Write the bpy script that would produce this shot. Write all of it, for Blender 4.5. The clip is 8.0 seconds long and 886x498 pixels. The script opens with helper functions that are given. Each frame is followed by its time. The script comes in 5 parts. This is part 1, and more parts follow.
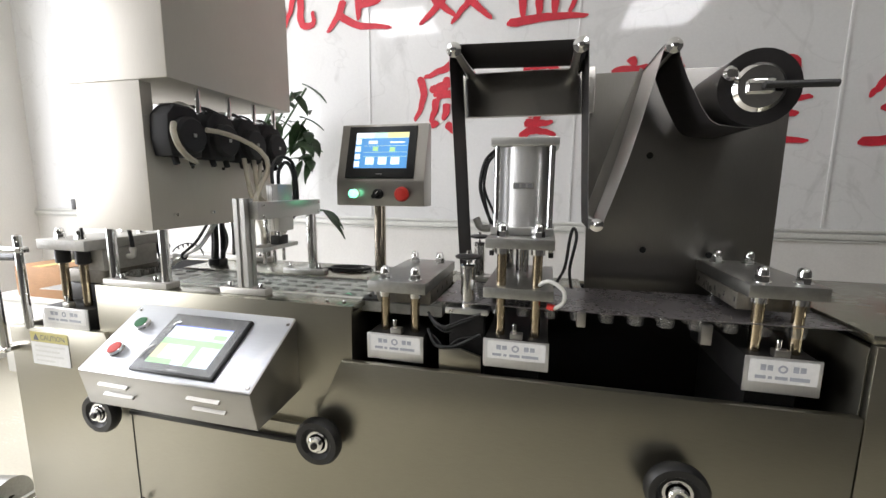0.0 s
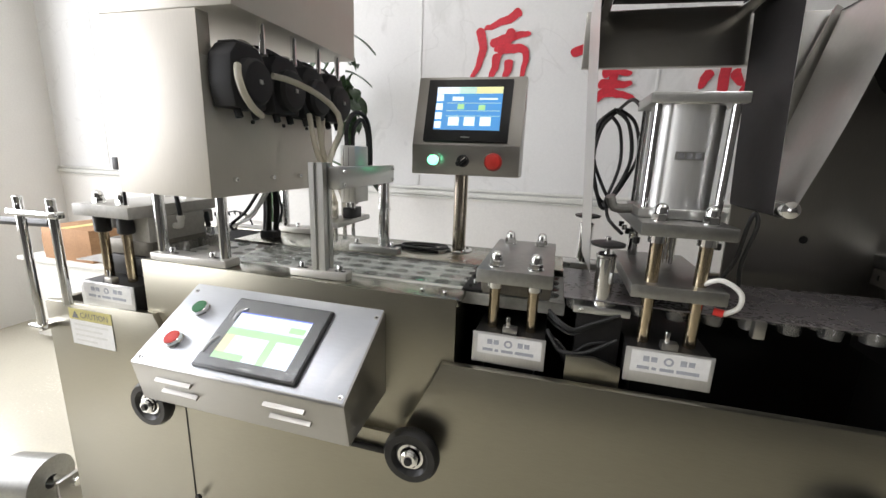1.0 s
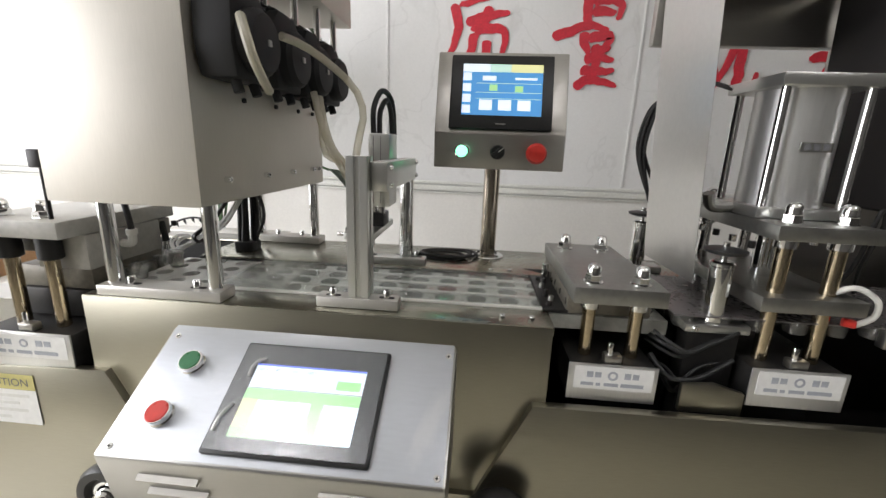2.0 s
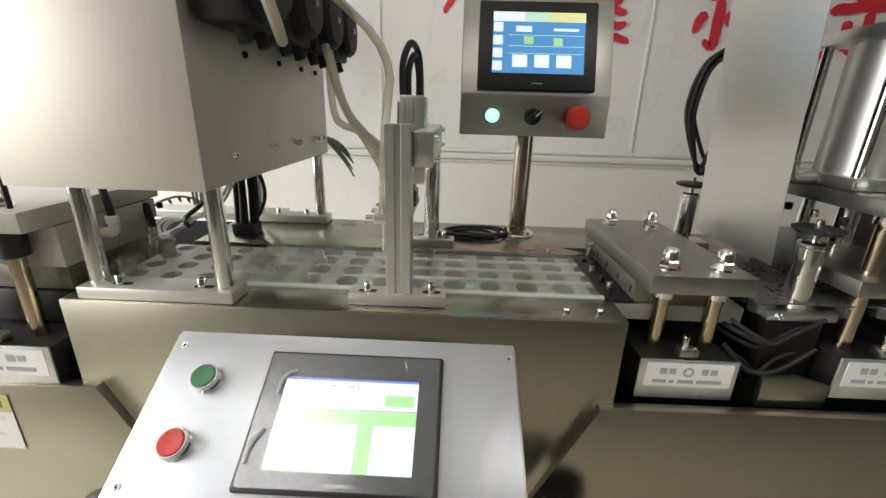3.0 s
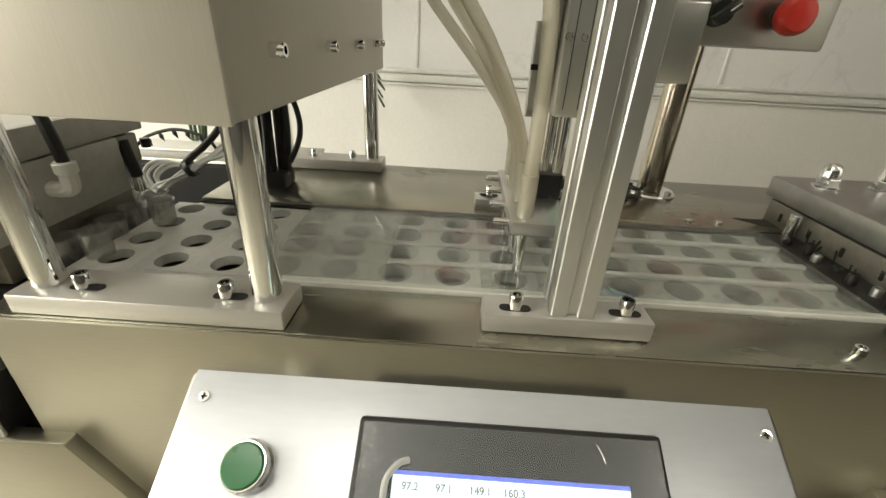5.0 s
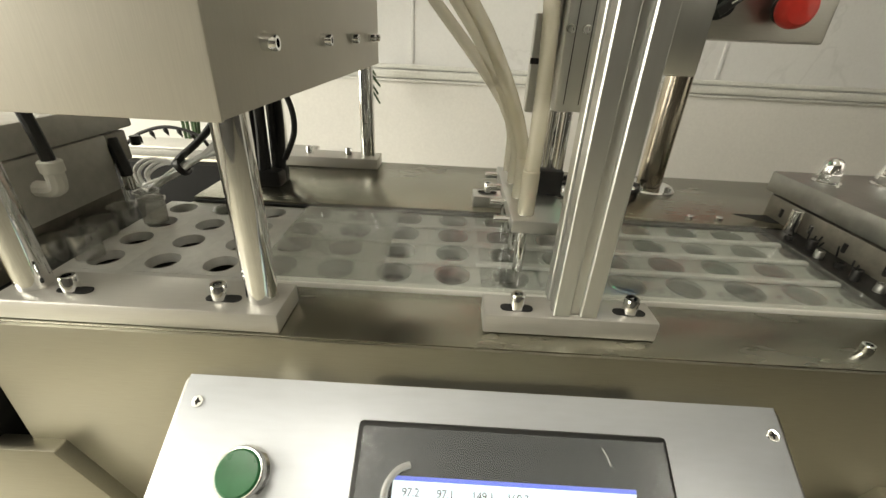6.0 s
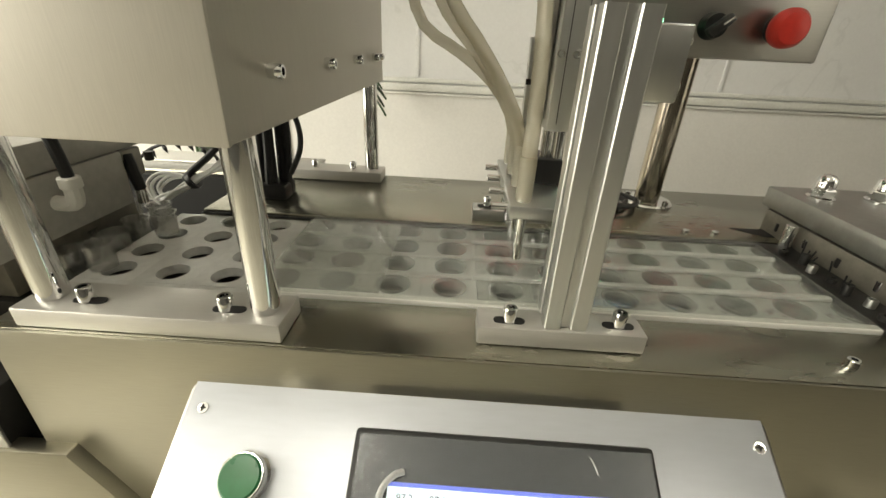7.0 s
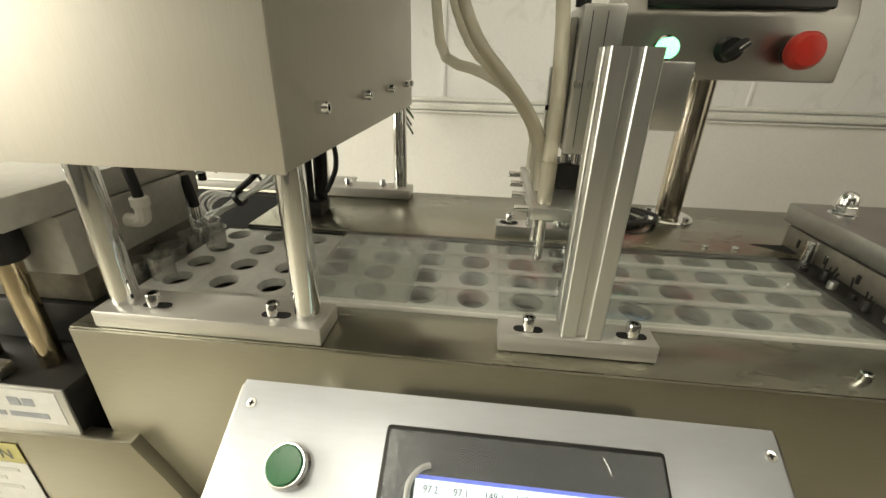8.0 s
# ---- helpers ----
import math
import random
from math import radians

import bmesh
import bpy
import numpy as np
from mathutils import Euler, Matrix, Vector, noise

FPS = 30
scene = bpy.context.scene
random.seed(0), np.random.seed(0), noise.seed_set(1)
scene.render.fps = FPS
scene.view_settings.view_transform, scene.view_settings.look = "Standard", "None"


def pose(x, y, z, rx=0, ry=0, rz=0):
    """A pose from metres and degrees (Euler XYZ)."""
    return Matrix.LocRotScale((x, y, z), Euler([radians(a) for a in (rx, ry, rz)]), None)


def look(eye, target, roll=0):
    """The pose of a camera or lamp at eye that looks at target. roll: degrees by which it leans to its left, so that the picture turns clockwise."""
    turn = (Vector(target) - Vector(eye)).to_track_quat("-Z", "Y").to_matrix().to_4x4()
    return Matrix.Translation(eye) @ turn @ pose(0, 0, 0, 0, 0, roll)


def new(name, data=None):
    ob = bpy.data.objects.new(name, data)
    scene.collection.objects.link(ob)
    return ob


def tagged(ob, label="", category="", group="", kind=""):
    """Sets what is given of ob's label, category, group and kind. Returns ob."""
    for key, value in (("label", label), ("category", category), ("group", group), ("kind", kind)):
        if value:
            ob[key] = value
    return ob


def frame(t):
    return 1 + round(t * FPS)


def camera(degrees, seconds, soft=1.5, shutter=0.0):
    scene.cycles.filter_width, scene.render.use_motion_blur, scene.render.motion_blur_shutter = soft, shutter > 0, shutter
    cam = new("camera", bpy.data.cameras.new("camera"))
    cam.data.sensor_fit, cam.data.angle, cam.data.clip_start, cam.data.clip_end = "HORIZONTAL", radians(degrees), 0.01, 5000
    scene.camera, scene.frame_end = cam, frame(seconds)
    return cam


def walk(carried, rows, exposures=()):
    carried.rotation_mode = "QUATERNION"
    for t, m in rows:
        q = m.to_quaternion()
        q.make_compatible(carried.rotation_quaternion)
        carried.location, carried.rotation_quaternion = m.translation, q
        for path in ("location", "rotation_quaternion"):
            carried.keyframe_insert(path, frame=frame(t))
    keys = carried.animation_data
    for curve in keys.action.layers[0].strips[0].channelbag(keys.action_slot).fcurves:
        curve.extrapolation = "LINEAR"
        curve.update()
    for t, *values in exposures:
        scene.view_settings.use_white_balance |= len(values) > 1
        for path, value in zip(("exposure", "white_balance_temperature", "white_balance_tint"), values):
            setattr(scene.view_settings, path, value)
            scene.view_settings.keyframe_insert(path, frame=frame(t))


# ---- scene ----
# ---------------------------------------------------------------- camera
cam = camera(94.5, 8.0)
PATH = [
    (0, (0.308, -0.049, 1.095), (-0.174, 1.869, 0.798), 0.5),
    (0.5, (0.171, 0.009, 1.096), (-0.394, 1.895, 0.743), 0.9),
    (1, (0.076, 0.059, 1.088), (-0.442, 1.938, 0.641), 2.1),
    (1.5, (-0.074, 0.124, 1.091), (-0.421, 2.043, 0.644), 1.8),
    (1.7, (-0.123, 0.146, 1.088), (-0.381, 2.078, 0.641), 1.8),
    (2.8, (-0.275, 0.236, 1.080), (-0.320, 2.129, 0.440), 2.4),
    (3, (-0.282, 0.258, 1.083), (-0.331, 2.150, 0.440), 1.7),
    (3.5, (-0.286, 0.322, 1.077), (-0.411, 2.201, 0.406), 1.3),
    (4, (-0.353, 0.387, 1.074), (-0.460, 2.235, 0.318), 0.9),
    (4.3, (-0.409, 0.434, 1.059), (-0.492, 2.255, 0.236), 1.7),
    (4.5, (-0.429, 0.460, 1.043), (-0.486, 2.250, 0.153), 2.6),
    (6, (-0.437, 0.485, 1.035), (-0.456, 2.255, 0.103), 2.9),
    (6.5, (-0.431, 0.481, 1.041), (-0.450, 2.261, 0.129), 2.7),
    (7, (-0.429, 0.476, 1.045), (-0.483, 2.264, 0.149), 2.7),
    (7.5, (-0.436, 0.470, 1.049), (-0.548, 2.261, 0.166), 2.1),
    (8, (-0.428, 0.450, 1.058), (-0.605, 2.256, 0.218), 1.4),
]
LIGHTING = [(0, 0.0, 6550, 15), (1.7, -0.20, 6600, 15), (3.5, -0.31, 7100, 12), (4.0, -0.25, 7250, 11), (4.5, -0.20, 7750, 7), (7, -0.17, 7950, 7), (8, -0.22, 8150, 6)]
walk(cam, [(t, look(eye, target, roll)) for t, eye, target, roll in PATH], LIGHTING)

# ---------------------------------------------------------------- world and lights
world = bpy.data.worlds.new("world")
scene.world = world
world.use_nodes = True
wn = world.node_tree
sky = wn.nodes.new("ShaderNodeTexSky")
sky.sky_type, sky.sun_disc = "NISHITA", False
sky.sun_elevation, sky.sun_rotation = radians(40), radians(250)
wn.links.new(sky.outputs[0], wn.nodes["Background"].inputs[0])
wn.nodes["Background"].inputs[1].default_value = 0.12


def area_lamp(name, place, target, sx, sy, watts, colour):
    data = bpy.data.lights.new(name, "AREA")
    data.shape, data.size, data.size_y, data.energy, data.color = "RECTANGLE", sx, sy, watts, colour
    ob = new(name, data)
    ob.matrix_world = look(place, target)
    return ob


area_lamp("window_light", (-2.94, -0.02, 1.45), (0, -0.02, 1.3), 2.95, 1.7, 124, (0.93, 0.97, 1.0))

# ---------------------------------------------------------------- materials


def material(name, colour, rough=0.5, metal=0.0, vary=0.08, scale=8.0, bump=0.0, stretch=(1, 1, 1), fine=120.0, rough_vary=0.1, transmission=0.0, glow=0.0, glow_colour=None, coat=0.0, per_piece=0.0, stain=None, vein=None):
    m = bpy.data.materials.new(name)
    m.use_nodes = True
    n, l = m.node_tree.nodes, m.node_tree.links
    b = n["Principled BSDF"]
    b.inputs["Metallic"].default_value = metal
    b.inputs["Transmission Weight"].default_value = transmission
    b.inputs["Coat Weight"].default_value = coat
    co = n.new("ShaderNodeTexCoord")
    mp = n.new("ShaderNodeMapping")
    mp.inputs["Scale"].default_value = stretch
    l.new(co.outputs["Object"], mp.inputs["Vector"])
    big, small = n.new("ShaderNodeTexNoise"), n.new("ShaderNodeTexNoise")
    big.inputs["Scale"].default_value, small.inputs["Scale"].default_value = scale, fine
    big.inputs["Detail"].default_value = 4
    l.new(co.outputs["Object"], big.inputs["Vector"])
    l.new(mp.outputs[0], small.inputs["Vector"])
    mixed = n.new("ShaderNodeMath")
    mixed.operation = "MULTIPLY_ADD"
    mixed.inputs[1].default_value = 0.55
    l.new(big.outputs["Fac"], mixed.inputs[0])
    half = n.new("ShaderNodeMath")
    half.operation = "MULTIPLY"
    half.inputs[1].default_value = 0.45
    l.new(small.outputs["Fac"], half.inputs[0])
    l.new(half.outputs[0], mixed.inputs[2])
    ramp = n.new("ShaderNodeValToRGB")
    lo = [max(0, c * (1 - vary * 2)) for c in colour]
    hi = [min(1, c * (1 + vary * 2)) for c in colour]
    ramp.color_ramp.elements[0].position, ramp.color_ramp.elements[1].position = 0.28, 0.72
    ramp.color_ramp.elements[0].color, ramp.color_ramp.elements[1].color = (*lo, 1), (*hi, 1)
    l.new(mixed.outputs[0], ramp.inputs[0])
    colour_out = ramp.outputs[0]
    if stain:
        # faint scuffs and streaks with a shape of their own
        st, cut, blend = n.new("ShaderNodeTexNoise"), n.new("ShaderNodeMapRange"), n.new("ShaderNodeMix")
        sm = n.new("ShaderNodeMapping")
        sm.inputs["Scale"].default_value = (1.6, 1.0, 0.7)
        st.inputs["Scale"].default_value, st.inputs["Detail"].default_value, st.inputs["Distortion"].default_value = 5.0, 6, 1.2
        l.new(co.outputs["Object"], sm.inputs["Vector"])
        l.new(sm.outputs[0], st.inputs["Vector"])
        cut.inputs["From Min"].default_value, cut.inputs["From Max"].default_value = 0.60, 0.72
        cut.inputs["To Max"].default_value = 0.40
        l.new(st.outputs["Fac"], cut.inputs["Value"])
        blend.data_type = "RGBA"
        l.new(cut.outputs[0], blend.inputs["Factor"])
        l.new(colour_out, blend.inputs["A"])
        blend.inputs["B"].default_value = (*stain, 1)
        colour_out = blend.outputs["Result"]
    if vein:
        # thin wandering marble veins
        vt, off, ab, vc, vb = n.new("ShaderNodeTexNoise"), n.new("ShaderNodeMath"), n.new("ShaderNodeMath"), n.new("ShaderNodeMapRange"), n.new("ShaderNodeMix")
        vt.inputs["Scale"].default_value, vt.inputs["Detail"].default_value, vt.inputs["Distortion"].default_value = 2.1, 5, 0.7
        l.new(co.outputs["Object"], vt.inputs["Vector"])
        off.operation, ab.operation = "SUBTRACT", "ABSOLUTE"
        off.inputs[1].default_value = 0.47
        l.new(vt.outputs["Fac"], off.inputs[0])
        l.new(off.outputs[0], ab.inputs[0])
        vc.inputs["From Max"].default_value, vc.inputs["To Min"].default_value, vc.inputs["To Max"].default_value = 0.008, 0.15, 0.0
        l.new(ab.outputs[0], vc.inputs["Value"])
        vb.data_type = "RGBA"
        l.new(vc.outputs[0], vb.inputs["Factor"])
        l.new(colour_out, vb.inputs["A"])
        vb.inputs["B"].default_value = (*vein, 1)
        colour_out = vb.outputs["Result"]
    if per_piece:
        info = n.new("ShaderNodeObjectInfo")
        hsv = n.new("ShaderNodeHueSaturation")
        mr = n.new("ShaderNodeMapRange")
        mr.inputs["To Min"].default_value, mr.inputs["To Max"].default_value = 1 - per_piece, 1 + per_piece
        l.new(info.outputs["Random"], mr.inputs["Value"])
        l.new(mr.outputs[0], hsv.inputs["Value"])
        l.new(colour_out, hsv.inputs["Color"])
        colour_out = hsv.outputs[0]
    l.new(colour_out, b.inputs["Base Color"])
    rr = n.new("ShaderNodeMapRange")
    rr.inputs["To Min"].default_value, rr.inputs["To Max"].default_value = max(0.02, rough - rough_vary), min(1, rough + rough_vary)
    l.new(mixed.outputs[0], rr.inputs["Value"])
    l.new(rr.outputs[0], b.inputs["Roughness"])
    if bump:
        bp = n.new("ShaderNodeBump")
        bp.inputs["Strength"].default_value, bp.inputs["Distance"].default_value = bump, 0.002
        l.new(mixed.outputs[0], bp.inputs["Height"])
        l.new(bp.outputs[0], b.inputs["Normal"])
    if glow:
        b.inputs["Emission Color"].default_value = (*(glow_colour or colour), 1)
        b.inputs["Emission Strength"].default_value = glow
    return m


def clear(name, tint, gloss, haze, rough=0.08, white=(0.75, 0.75, 0.73), vary=0.6, tints=None, grazing=None):
    """Thin clear plastic: mostly see-through, with some gloss and a little white haze."""
    m = bpy.data.materials.new(name)
    m.use_nodes = True
    n, l = m.node_tree.nodes, m.node_tree.links
    n.remove(n["Principled BSDF"])
    tr, gl, df = n.new("ShaderNodeBsdfTransparent"), n.new("ShaderNodeBsdfGlossy"), n.new("ShaderNodeBsdfDiffuse")
    tr.inputs[0].default_value = (*tint, 1)
    gl.inputs["Roughness"].default_value = rough
    df.inputs[0].default_value = (*white, 1)
    a, b = n.new("ShaderNodeMixShader"), n.new("ShaderNodeMixShader")
    a.inputs[0].default_value = haze
    noise_tex = n.new("ShaderNodeTexNoise")
    noise_tex.inputs["Scale"].default_value = 60
    mr = n.new("ShaderNodeMapRange")
    mr.inputs["To Min"].default_value, mr.inputs["To Max"].default_value = haze * (1 - vary), haze * (1 + vary)
    l.new(noise_tex.outputs["Fac"], mr.inputs["Value"])
    l.new(mr.outputs[0], a.inputs[0])
    l.new(tr.outputs[0], a.inputs[1])
    l.new(df.outputs[0], a.inputs[2])
    if tints:
        # each piece takes one of a few faint tints at random
        info, pick = n.new("ShaderNodeObjectInfo"), n.new("ShaderNodeValToRGB")
        pick.color_ramp.interpolation = "CONSTANT"
        while len(pick.color_ramp.elements) < len(tints):
            pick.color_ramp.elements.new(1.0)
        for k, c in enumerate(tints):
            pick.color_ramp.elements[k].position, pick.color_ramp.elements[k].color = k / len(tints), (*c, 1)
        l.new(info.outputs["Random"], pick.inputs[0])
        l.new(pick.outputs[0], df.inputs[0])
    b.inputs[0].default_value = gloss
    if grazing:
        # more gloss towards a grazing view
        lw, rise = n.new("ShaderNodeLayerWeight"), n.new("ShaderNodeMapRange")
        rise.inputs["To Min"].default_value, rise.inputs["To Max"].default_value = gloss, grazing
        l.new(lw.outputs["Facing"], rise.inputs["Value"])
        l.new(rise.outputs[0], b.inputs[0])
    l.new(a.outputs[0], b.inputs[1])
    l.new(gl.outputs[0], b.inputs[2])
    l.new(b.outputs[0], n["Material Output"].inputs[0])
    return m


STEEL = material("brushed_steel", (0.46, 0.448, 0.42), 0.33, 1.0, 0.05, 5, 0.04, (1, 40, 40), 60)
STEEL_V = material("brushed_steel_upright", (0.54, 0.515, 0.462), 0.52, 0.76, 0.05, 5, 0.04, (40, 40, 1), 60)
DECK = material("worn_steel_deck", (0.355, 0.345, 0.285), 0.27, 1.0, 0.02, 7, 0.0, (1, 3, 3), 25, rough_vary=0.02)
SHEET = material("dull_steel_sheet", (0.30, 0.29, 0.272), 0.36, 1.0, 0.07, 4, 0.02, (40, 40, 1), 60)
PANEL = material("satin_steel_panel", (0.37, 0.352, 0.288), 0.33, 1.0, 0.05, 3, 0.03, (1, 30, 30), 50)
CHROME = material("chrome", (0.80, 0.80, 0.79), 0.07, 1.0, 0.03, 10, rough_vary=0.03)
ALU = material("anodised_aluminium", (0.62, 0.622, 0.60), 0.33, 0.94, 0.02, 8, 0.0, (12, 12, 1), 30, rough_vary=0.05)
CAST = material("milled_plate", (0.36, 0.36, 0.34), 0.42, 1.0, 0.08, 14, 0.05)
DARKMETAL = material("blackened_steel", (0.022, 0.021, 0.020), 0.45, 0.4, 0.2, 12, 0.05)
DIE = material("dark_die_steel", (0.20, 0.185, 0.155), 0.42, 0.5, 0.15, 14, 0.05)
GREYBLOCK = material("dull_grey_casting", (0.44, 0.43, 0.395), 0.45, 0.1, 0.08, 12, 0.05)
SATIN = material("satin_aluminium", (0.70, 0.70, 0.69), 0.40, 0.85, 0.03, 8, 0.0, (12, 12, 1), 30, rough_vary=0.05)
HOUSING = material("brushed_housing_steel", (0.46, 0.455, 0.44), 0.34, 1.0, 0.04, 6, 0.02, (1, 40, 40), 60)
# smudged housing steel, paler and bluer for the ceiling it reflects
SMUDGED = material("smudged_steel_lit", (0.55, 0.575, 0.615), 0.40, 0.6, 0.03, 12, 0.0, (1, 6, 6), 40, rough_vary=0.14, stain=(0.72, 0.72, 0.72))
BRASS = material("bronze_rod", (0.53, 0.44, 0.31), 0.16, 1.0, 0.08, 20)
# chrome pole with the brown of its dark reflection put into the colour
POLE = material("chrome_pole_brown_reflection", (0.44, 0.39, 0.32), 0.16, 1.0, 0.08, 20)
BLACK = material("black_plastic", (0.013, 0.013, 0.013), 0.4, 0, 0.2, 20, 0.03)
RUBBER = material("black_rubber_cable", (0.015, 0.015, 0.015), 0.55, 0, 0.2, 20)
PUMP = material("pump_head_plastic", (0.005, 0.005, 0.006), 0.68, 0, 0.2, 20)
# near-black: shade painted into cavity, holes and slots; also seams and pen marks
SHADE_BLACK = material("near_black_shade_and_marks", (0.008, 0.0078, 0.0075), 0.7, 0, 0.3, 6)
WALL = material("white_wall_panel", (0.80, 0.80, 0.79), 0.055, 0, 0.02, 2.5, 0.0, rough_vary=0.02, stain=(0.56, 0.56, 0.54), vein=(0.40, 0.40, 0.38))
PLASTER = material("cream_plaster", (0.80, 0.785, 0.75), 0.7, 0, 0.03, 3, 0.05)
RAIL = material("painted_trim", (0.72, 0.72, 0.68), 0.4, 0, 0.06, 8)
FLOOR = material("beige_floor_tile", (0.52, 0.49, 0.40), 0.25, 0, 0.05, 2, 0.01)
# unseen walls, made dark so that chrome and panels mirror something dark
SOUTH = material("dark_unseen_wall", (0.10, 0.096, 0.09), 0.8, 0, 0.05, 3, 0.05)
CEIL = material("ceiling_paint", (0.80, 0.79, 0.76), 0.8, 0, 0.02, 3)
RED = material("red_brush_paint", (0.62, 0.03, 0.05), 0.45, 0, 0.12, 14)
REDBTN = material("red_button", (0.62, 0.04, 0.03), 0.3, 0, 0.06, 20)
GREENBTN = material("green_button", (0.02, 0.16, 0.06), 0.3, 0, 0.08, 20)
WHITEP = material("white_plastic", (0.78, 0.77, 0.72), 0.4, 0, 0.03, 20, per_piece=0.04)
# copy of the white tray with its dimmer look under the cover painted in
TRAY_DIMMED = material("white_tray_dimmed", (0.40, 0.405, 0.375), 0.30, 0, 0.10, 25, 0.03, per_piece=0.10)
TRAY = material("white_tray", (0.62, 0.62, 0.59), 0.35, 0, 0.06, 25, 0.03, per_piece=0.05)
LABELW = material("white_label", (0.82, 0.82, 0.80), 0.35, 0, 0.03, 30)
INK = material("label_ink", (0.17, 0.17, 0.18), 0.6, 0, 0.1, 30)
YELLOW = material("yellow_caution", (0.62, 0.56, 0.22), 0.45, 0, 0.05, 20)
CARTON = material("brown_carton", (0.36, 0.20, 0.10), 0.75, 0, 0.12, 10, 0.05)
FILM_BACK = material("dark_film_back", (0.014, 0.012, 0.012), 0.7, 0.0, 0.1, 6, 0.03)
WEB = material("dark_clear_web", (0.13, 0.12, 0.12), 0.28, 0.2, 0.10, 14, 0.015)
FILM = material("silver_film", (0.66, 0.65, 0.63), 0.38, 0.9, 0.03, 4)
ROLL = material("wound_film", (0.012, 0.011, 0.011), 0.35, 0, 0.2, 20)
LEAF = material("leaf", (0.05, 0.10, 0.04), 0.35, 0, 0.3, 20)
LIT = material("lit_indicator", (0.5, 1.0, 0.75), 0.3, glow=3.5, glow_colour=(0.16, 1.0, 0.5))
LAMP = material("light_panel_diffuser", (0.9, 0.9, 0.9), 0.4, glow=11.5, glow_colour=(0.96, 0.98, 1.0))
SCR_BLUE = material("screen_blue", (0.05, 0.25, 0.55), 0.2, glow=0.75, glow_colour=(0.10, 0.36, 0.74))
SCR_WHITE = material("screen_white", (0.7, 0.75, 0.8), 0.2, glow=1.0, glow_colour=(0.75, 0.88, 0.95))
SCR_GREEN = material("screen_green", (0.25, 0.6, 0.2), 0.2, glow=0.8, glow_colour=(0.48, 0.86, 0.42))
SCR_YELL = material("screen_yellow", (0.6, 0.6, 0.3), 0.2, glow=0.8, glow_colour=(0.85, 0.88, 0.45))
SCR_PALE = material("screen_pale_green", (0.5, 0.7, 0.6), 0.2, glow=0.8, glow_colour=(0.55, 0.86, 0.74))
SCR_NAVY = material("screen_edge", (0.1, 0.15, 0.6), 0.2, glow=0.9, glow_colour=(0.15, 0.22, 0.85))
CUP = clear("clear_cup_plastic", (0.86, 0.87, 0.85), 0.20, 0.15, 0.06, tints=((0.60, 0.60, 0.55), (0.34, 0.46, 0.38), (0.62, 0.62, 0.58), (0.56, 0.42, 0.38), (0.50, 0.52, 0.47)))
ACRYLIC = clear("clear_acrylic", (0.95, 0.965, 0.95), 0.10, 0.035, 0.10)
TUBE = clear("silicone_tube", (0.95, 0.93, 0.87), 0.05, 0.42, 0.30, (0.72, 0.68, 0.57), 0.08)
DIMCUP = clear("dim_cup_plastic", (0.80, 0.80, 0.79), 0.10, 0.05)
STANDCUP = clear("standing_cup_plastic", (0.88, 0.88, 0.86), 0.15, 0.14, 0.1)
HAZY = clear("hazy_film", (0.93, 0.93, 0.91), 0.08, 0.26, 0.2, (0.62, 0.61, 0.57), 0.35)
PRINT = material("grey_print", (0.40, 0.42, 0.46), 0.6, 0, 0.1, 30)
PLATE = material("ground_steel_plate", (0.60, 0.585, 0.55), 0.42, 0.75, 0.05, 9, 0.03, (1, 40, 40), 60)
LENS = clear("screen_film", (0.96, 0.97, 0.98), 0.03, 0.05, 0.22, (0.60, 0.66, 0.72), grazing=0.24)
# milky white for glare on the screen film
GLARE_CURL = clear("film_glare_curl", (0.95, 0.96, 0.97), 0.25, 0.55, 0.1)

# ---------------------------------------------------------------- mesh helpers
PLACE = {}


def thing(name, at, label, category, group="", kind=""):
    ob = new(name)
    ob.location = at
    ob.empty_display_size = 0.05
    PLACE[ob] = Vector(at)
    return tagged(ob, label, category, group, kind)


def finish(bm, name, mat):
    bmesh.ops.recalc_face_normals(bm, faces=bm.faces[:])
    me = bpy.data.meshes.new(name)
    bm.to_mesh(me)
    bm.free()
    for m in (mat if isinstance(mat, (list, tuple)) else [mat]):
        me.materials.append(m)
    me.polygons.foreach_set("use_smooth", [True] * len(me.polygons))
    me.set_sharp_from_angle(angle=radians(35))
    return me


def part(name, bm, mat, parent=None, label=""):
    """Links a bmesh in world coordinates as one mesh object, under a thing or a part where one is given."""
    vs = [v.co for v in bm.verts]
    lo = Vector([min(v[i] for v in vs) for i in range(3)])
    hi = Vector([max(v[i] for v in vs) for i in range(3)])
    mid = (lo + hi) / 2
    bmesh.ops.translate(bm, verts=bm.verts[:], vec=-mid)
    ob = new(name, finish(bm, name, mat))
    ob.location = mid - (PLACE[parent] if parent else Vector((0, 0, 0)))
    if parent:
        ob.parent = parent
    PLACE[ob] = mid
    return tagged(ob, label)


def solo(name, bm, mat, label, category, group="", kind=""):
    return tagged(part(name, bm, mat), label, category, group, kind)


def box(x0, x1, y0, y1, z0, z1, bevel=0.0, bm=None, seg=2):
    own = bmesh.new()
    bmesh.ops.create_cube(own, size=1, matrix=Matrix.Translation(((x0 + x1) / 2, (y0 + y1) / 2, (z0 + z1) / 2)) @ Matrix.Diagonal((abs(x1 - x0), abs(y1 - y0), abs(z1 - z0), 1)))
    if bevel:
        bmesh.ops.bevel(own, geom=own.edges[:], offset=bevel, segments=seg, affect="EDGES", profile=0.5)
    return join(bm, own)


